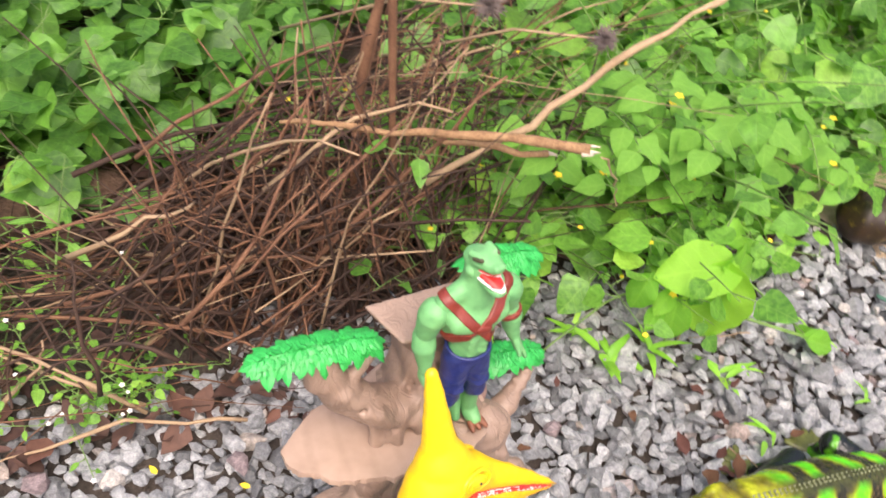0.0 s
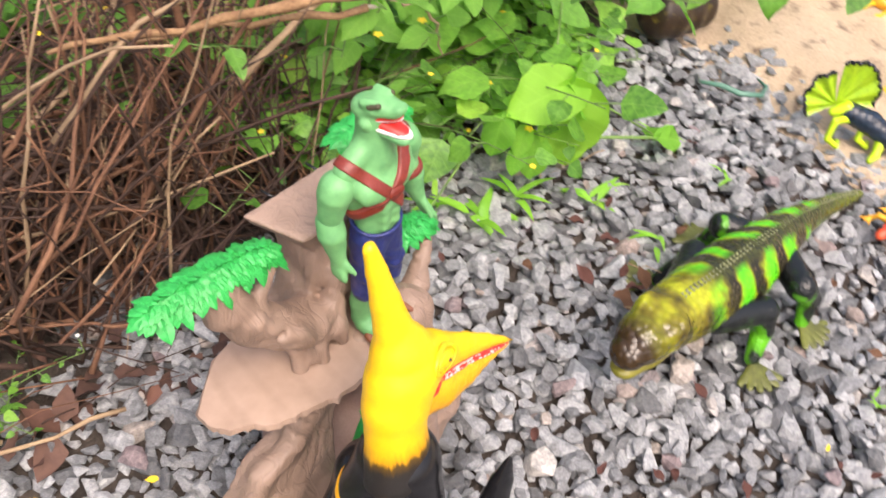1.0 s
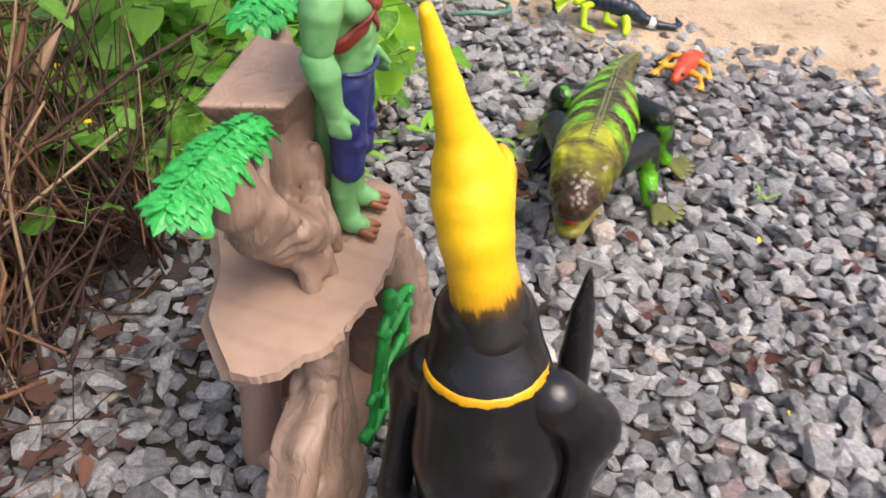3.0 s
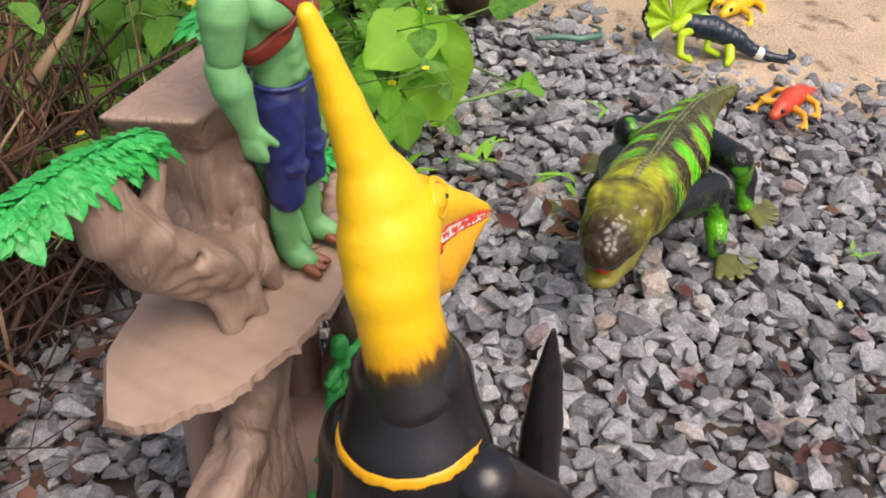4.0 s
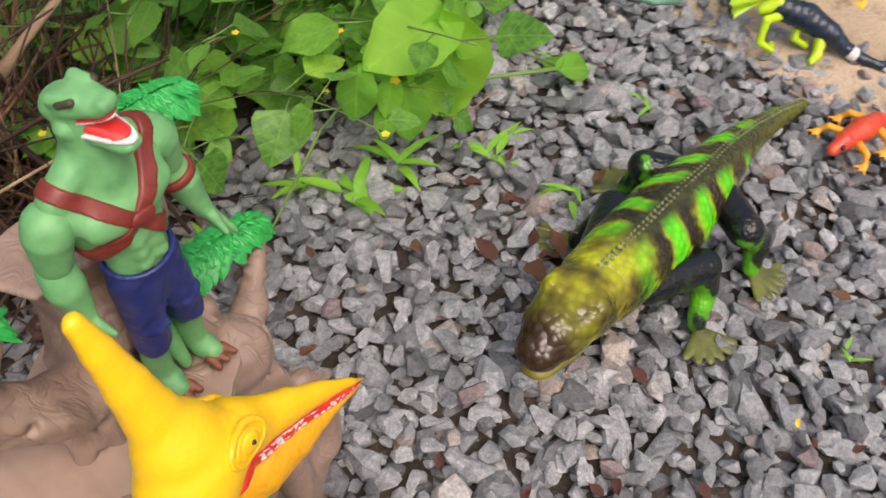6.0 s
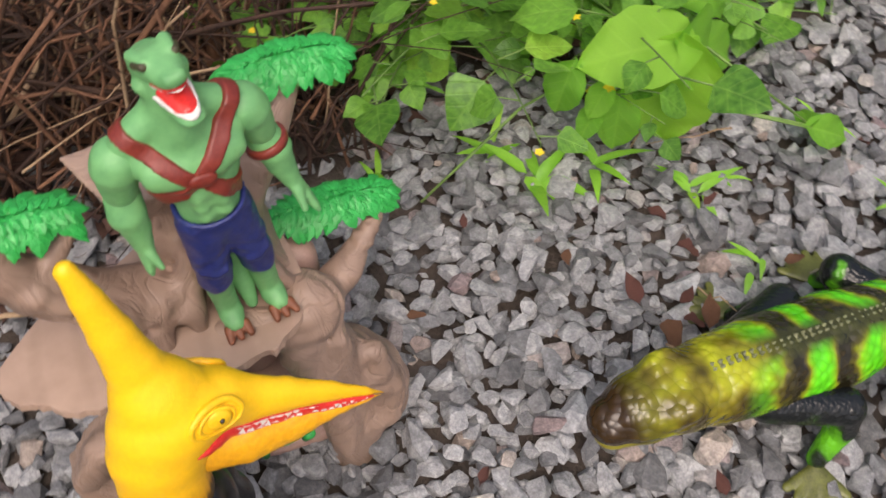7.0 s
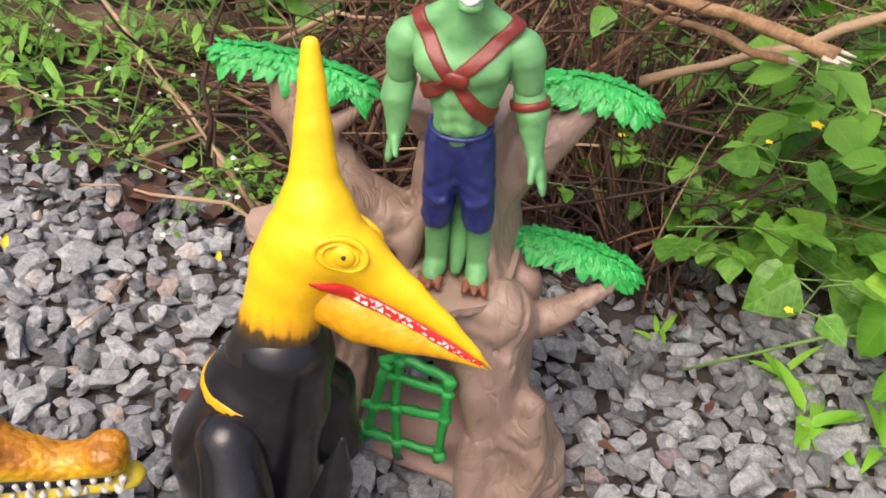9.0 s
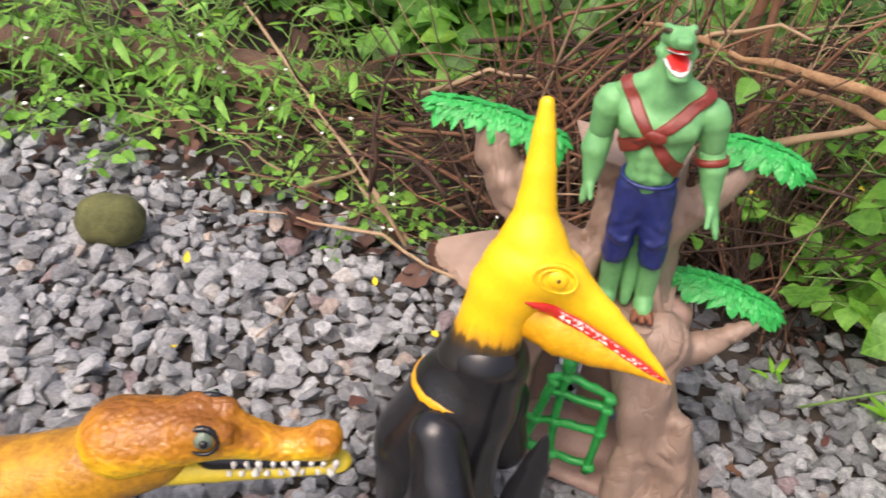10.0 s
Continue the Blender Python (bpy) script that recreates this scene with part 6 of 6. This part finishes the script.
branch("dead_stem", [(0.02, 0.31, 0.0, 0.006), (0.015, 0.32, 0.16, 0.005), (0.03, 0.34, 0.32, 0.003)], "twig", "upright brown dead stem")
branch("dead_stem", [(0.03, 0.27, 0.0, 0.005), (0.04, 0.28, 0.15, 0.004), (0.02, 0.3, 0.36, 0.003)], "twig", "upright brown dead stem")
branch("fallen_stick", [(-0.2, 0.16, 0.012, 0.002), (-0.28, 0.2, 0.06, 0.0018), (-0.42, 0.26, 0.14, 0.0014)], "straw", "thin straw-coloured stick lying on the gravel")
branch("fallen_stick", [(-0.12, 0.13, 0.012, 0.0018), (-0.22, 0.15, 0.022, 0.0016), (-0.34, 0.13, 0.016, 0.0012)], "straw", "thin straw-coloured stick lying on the gravel")

branch("fallen_stick", [(-0.2, 0.167, 0.012, 0.0016), (-0.46, 0.33, 0.034, 0.0015), (-0.64, 0.4, 0.05, 0.0011)], "straw", "thin straw-coloured stick lying on the gravel")
branch("fallen_stick", [(-0.24, 0.3, 0.014, 0.0016), (-0.38, 0.305, 0.02, 0.0014), (-0.52, 0.3, 0.02, 0.001)], "straw", "thin straw-coloured stick lying on the gravel")
weeds = [weed("leafy_weed", "bright green leafy weed at the gravel's edge", 11, 7, 0.26, 0.05, 8, "leaf", 0.5, False, 1, heart=1.3),
         weed("leafy_weed", "bright green three-leaved weed with tiny yellow flowers", 12, 7, 0.22, 0.04, 7, "leaf", 0.6, True, 2, heart=1.3),
         weed("leafy_weed", "tall green weed with pointed leaves", 13, 6, 0.34, 0.048, 9, "leaf_half_shaded", 0.4, False, 1, heart=1.15),
         weed("leafy_weed", "low spreading green weed with small leaves", 14, 8, 0.15, 0.022, 9, "leaf", 0.9, True, 1)]
spots = []
for i in range(70):
    x, y = rng.uniform(0.2, 0.85), rng.uniform(0.3, 0.66)
    if (x < 0.42 and y > 0.36 and rng.random() < 0.8) or (x > 0.6 and y < 0.36):
        continue
    spots.append((rng.randrange(4), x, y, 0.0, rng.uniform(0.75, 1.2)))
spots += [(2, 0.2, 0.3, 0, 0.75), (1, 0.17, 0.32, 0, 0.9), (0, 0.24, 0.3, 0, 0.85), (2, 0.23, 0.36, 0, 0.9), (0, 0.3, 0.35, 0, 1.0),
          (3, 0.43, 0.25, 0, 0.7), (0, 0.48, 0.3, 0, 0.7), (0, 0.37, 0.3, 0, 1.0), (1, 0.21, 0.31, 0, 0.9), (2, 0.42, 0.32, 0, 0.9)]
place_all(weeds, spots, "weeds beside the gravel")

# the greens here are darkened to stand for shade behind the twigs
shaded = [weed("shaded_shrub", "green shrub behind the twigs, its shade put into dark leaves", 21, 8, 0.5, 0.06, 9, "leaf_shaded", 0.4, False, category="shrub"),
          weed("shaded_shrub", "green shrub with broad pointed leaves", 22, 7, 0.42, 0.07, 7, "leaf_half_shaded", 0.4, True, category="shrub")]
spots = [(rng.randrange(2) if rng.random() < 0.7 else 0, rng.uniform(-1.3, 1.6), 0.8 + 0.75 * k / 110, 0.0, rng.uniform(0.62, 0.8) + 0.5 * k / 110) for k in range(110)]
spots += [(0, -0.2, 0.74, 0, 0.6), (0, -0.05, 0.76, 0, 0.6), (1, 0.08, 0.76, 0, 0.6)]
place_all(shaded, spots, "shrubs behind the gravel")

small = [weed("white_flowered_weed", "small green weed with tiny white flowers", 31, 9, 0.12, 0.018, 8, "leaf", 0.5, False, 6, "petal_white"),
         weed("white_flowered_weed", "tufted green weed with narrow leaves", 32, 10, 0.16, 0.03, 7, "leaf", 0.3, False, 0, heart=0.4)]
spots = [(0, -0.26, 0.22, 0, 0.8), (0, -0.19, 0.2, 0, 0.6), (0, -0.36, 0.2, 0, 0.7), (1, -0.42, 0.27, 0, 0.9), (0, -0.52, 0.2, 0, 1.0), (1, -0.5, 0.3, 0, 1.0), (0, -0.6, 0.25, 0, 1.0), (1, -0.34, 0.38, 0, 1.1), (0, -0.62, 0.15, 0, 0.8), (1, -0.7, 0.3, 0, 1.2), (1, -0.58, 0.4, 0, 1.2), (0, -0.75, 0.18, 0, 1.0), (1, -0.28, 0.3, 0, 0.7), (1, -0.46, 0.34, 0, 1.1), (1, -0.64, 0.33, 0, 1.2), (1, -0.66, 0.22, 0, 0.9), (1, -0.8, 0.28, 0, 1.1)]
place_all(small, spots, "small weeds at the gravel's edge")
three = [weed("three_leaved_weed", "bright green weed with broad three-part leaves", 25, 5, 0.2, 0.058, 6, "leaf_half_shaded", 0.35, True, heart=1.2)]
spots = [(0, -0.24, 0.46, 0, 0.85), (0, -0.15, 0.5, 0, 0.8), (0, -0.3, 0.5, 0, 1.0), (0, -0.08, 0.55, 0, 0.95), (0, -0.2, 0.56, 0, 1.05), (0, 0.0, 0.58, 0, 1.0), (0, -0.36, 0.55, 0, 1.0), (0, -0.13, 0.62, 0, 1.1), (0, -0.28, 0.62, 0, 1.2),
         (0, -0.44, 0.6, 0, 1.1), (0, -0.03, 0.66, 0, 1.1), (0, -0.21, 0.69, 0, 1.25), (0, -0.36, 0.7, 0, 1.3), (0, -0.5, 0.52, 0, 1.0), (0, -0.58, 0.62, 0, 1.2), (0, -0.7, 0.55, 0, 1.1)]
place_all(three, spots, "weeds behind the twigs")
broad_plant()
nest = random.Random(77)
for i in range(16):
    x = 0.16 + 0.34 * i / 15
    tip = (x + nest.gauss(0, 0.012), nest.uniform(0.185, 0.265), nest.uniform(0.14, 0.22) if x < 0.3 else nest.uniform(0.08, 0.18))
    spray((x + nest.uniform(0.0, 0.07), nest.uniform(0.33, 0.4), 0.0), tip, 7, nest.uniform(0.024, 0.044), 300 + i, 1 if i % 2 else 0)
branch("dry_twig", [(0.19, 0.23, 0.19, 0.001), (0.215, 0.215, 0.185, 0.0011), (0.235, 0.215, 0.15, 0.0011), (0.247, 0.222, 0.112, 0.0009)], "straw", "thin pale dry stem hanging over the gravel")
for i, (x, y, n, L) in enumerate(((0.226, 0.122, 8, 0.052), (0.27, 0.125, 5, 0.045), (0.205, 0.155, 4, 0.04), (0.335, 0.075, 6, 0.04), (0.345, 0.01, 4, 0.03), (0.36, 0.08, 4, 0.022), (0.46, 0.1, 4, 0.022), (0.12, 0.16, 4, 0.026), (-0.1, -0.02, 4, 0.016), (0.36, -0.22, 4, 0.016), (0.47, 0.02, 4, 0.02))):
    grass_tuft((x, y, 0.0), n, L, 40 + i)


def seed_head(at, size):
    th = thing("dry_seed_head", at, "fuzzy greyish brown dry seed head on a stalk", "seed head", group="dry seed heads")
    spikes = []
    for i in range(150):
        d = Vector((rng.gauss(0, 1), rng.gauss(0, 1), rng.gauss(0, 1))).normalized() * size * rng.uniform(0.7, 1.1)
        spikes.append(tube([(0, 0, 0, 0.0006), (*(d * 0.6 + Vector((rng.gauss(0, 0.001), rng.gauss(0, 0.001), 0))), 0.0005), (*d, 0.0002)], 4))
    tagged(part("bristle", mesh_of("bristle", *join(spikes), [M["fuzz"]]), th), kind="stuff")
    part("stalk", mesh_of("stalk", *tube([(0, 0, 0, 0.001), (-0.05, 0.06, -0.03, 0.0013), (-0.13, 0.15, -0.12, 0.0016)], 5), [M["straw"]]), th)


M["fuzz"] = surface_mat("dry_seed_fuzz", (0.10, 0.075, 0.07), (0.25, 0.2, 0.18), 200.0, 0.9)
seed_head((0.188, 0.24, 0.3), 0.013)
seed_head((0.1, 0.28, 0.31), 0.015)


# ---- log, rock and litter ----
def log():
    prims = chain([(-0.9, 0.2, 0.018, 0.022), (-0.65, 0.27, 0.018, 0.023), (-0.4, 0.36, 0.018, 0.022), (-0.2, 0.43, 0.016, 0.02)])
    rough = lambda P: 0.002 * np.sin(P[:, 2] * 300 + 20 * np.sin(P[:, 0] * 9)) + 0.003 * np.sin(P[:, 0] * 40) * np.sin(P[:, 1] * 55)
    v, f = blend(prims, 0.006, 0.02, rough=rough)
    whole("fallen_log", mesh_of("fallen_log", v - np.array((-0.55, 0.3, 0)), f, [M["log"]]), pose(-0.55, 0.3, 0), "weathered brown log lying behind the gravel", "log")


def mossy_rock():
    v, f = blend([cap((-0.01, 0, 0.02), (0.012, 0.004, 0.024), 0.03)], 0.003, 0.01, rough=lambda P: 0.002 * np.sin(P[:, 0] * 160) * np.sin(P[:, 1] * 150) * np.sin(P[:, 2] * 170))
    whole("mossy_rock", mesh_of("mossy_rock", v, f, [M["moss"]]), pose(-0.435, 0.06, 0) @ Matrix.Scale(0.75, 4), "round rock covered with dark green moss", "rock")


def litter():
    curled = leaf_shape(0.75, 0.42, 0.8, -0.35, 6, 0.6, 0.2)
    me = mesh_of("fallen_leaf", *curled, [M["dead_leaf"]])
    yellow = mesh_of("fallen_leaf", *curled, [M["petal"]])
    red = mesh_of("fallen_leaf", *curled, [M["dead_red"]])
    for x, y, s, mat in ((0.262, -0.012, 0.035, me), (0.285, -0.028, 0.03, me), (0.25, 0.005, 0.028, red), (0.195, -0.204, 0.02, red), (0.24, -0.13, 0.02, red), (0.16, 0.1, 0.014, red), (0.36, 0.0, 0.018, me), (0.4, -0.2, 0.02, me), (0.3, -0.3, 0.018, me), (0.5, -0.05, 0.02, red),
                         (0.1, 0.05, 0.016, me), (0.06, 0.13, 0.02, red), (-0.16, -0.02, 0.02, red), (0.0, 0.15, 0.02, red), (0.52, -0.25, 0.02, me), (0.12, -0.12, 0.014, red), (0.33, 0.06, 0.016, red), (0.22, 0.06, 0.018, me), (0.43, -0.13, 0.014, me), (0.14, 0.2, 0.02, red),
                         (0.0155, -0.055, 0.01, yellow), (-0.13, 0.07, 0.012, yellow), (-0.35, 0.05, 0.014, yellow), (0.28, -0.22, 0.008, yellow), (-0.11, -0.05, 0.01, yellow), (-0.3, -0.03, 0.01, yellow), (0.1, -0.25, 0.008, yellow), (-0.2, 0.1, 0.012, yellow)):
        whole("fallen_leaf", mat, pose(x, y, 0.011, rng.gauss(0, 12), rng.gauss(0, 12), rng.uniform(0, 360)) @ Matrix.Diagonal((s, s, s, 1)),
              {me.name: "brown curled dry leaf lying on gravel", yellow.name: "small yellow petal lying on gravel"}.get(mat.name, "dark reddish dry leaf lying on gravel"), "leaf", "litter on the gravel")
    for i in range(22):
        x, y, s = rng.uniform(0.09, 0.55), rng.uniform(-0.36, 0.13), rng.uniform(0.012, 0.024)
        if 0.15 < x < 0.52 and -0.15 < y < -0.01:
            continue
        for k in range(1 + i % 2):
            whole("fallen_leaf", red, pose(x + rng.gauss(0, 0.008), y + rng.gauss(0, 0.008), 0.009, rng.gauss(0, 18), rng.gauss(0, 18), rng.uniform(0, 360)) @ Matrix.Diagonal((s, s, s, 1)), "dark reddish dry leaf lying on gravel", "leaf", "litter on the gravel")
    for i, (x, y, L) in enumerate(((0.25, -0.03, 0.05), (0.29, 0.0, 0.04), (0.3, 0.12, 0.06), (-0.05, -0.1, 0.05), (0.43, -0.08, 0.05), (-0.25, 0.0, 0.06), (0.38, 0.11, 0.07))):
        a = rng.uniform(0, 6.28)
        whole("dry_stalk", mesh_of("dry_stalk", *tube(bent((0, 0, 0), (math.cos(a), math.sin(a), 0.05), L, 0.0008, 0.0), 5), [M["straw"]]), pose(x, y, 0.013), "thin dry straw stalk lying on gravel", "stalk", "litter on the gravel")


M["dead_red"] = surface_mat("dark_red_dry_leaf", (0.05, 0.018, 0.016), (0.14, 0.055, 0.04), 60.0, 0.85, 400.0, 0.001, 0.6)
log()
mossy_rock()
litter()


def leaf_litter():
    curled = [leaf_shape(1.0, 0.55, 0.6, 0.1, 4, 0.6, 0.15), leaf_shape(1.0, 0.7, 0.3, -0.15, 4, 0.6, 0.1)]
    spread = []
    for i in range(2600):
        x, y = rng.uniform(-0.95, 0.5), rng.uniform(0.13, 0.85)
        if y < 0.22 and (x > 0.05 or rng.random() < 0.4):
            continue
        s = rng.uniform(0.012, 0.034)
        spread.append((rng.randrange(2), turn(x, y, rng.uniform(-0.008, 0.012) + 0.06 * max(0, y - 0.55), rng.gauss(0, 25), rng.gauss(0, 25), rng.uniform(0, 360), s)))
    ob = thing("leaf_litter", (0, 0, 0), "brown rotting leaves darkened for shade, covering the soil behind gravel", "litter", kind="stuff")
    tagged(part("dead_leaves", mesh_of("dead_leaves", *scatter(curled, spread), [M["rot"]]), ob), kind="stuff")


# litter brown, made darker to include the shade under the twig pile
M["rot"] = leaf_mat("rotting_leaf_with_shade", (0.02, 0.012, 0.008), (0.12, 0.065, 0.04), 0.8, 0.05)
leaf_litter()
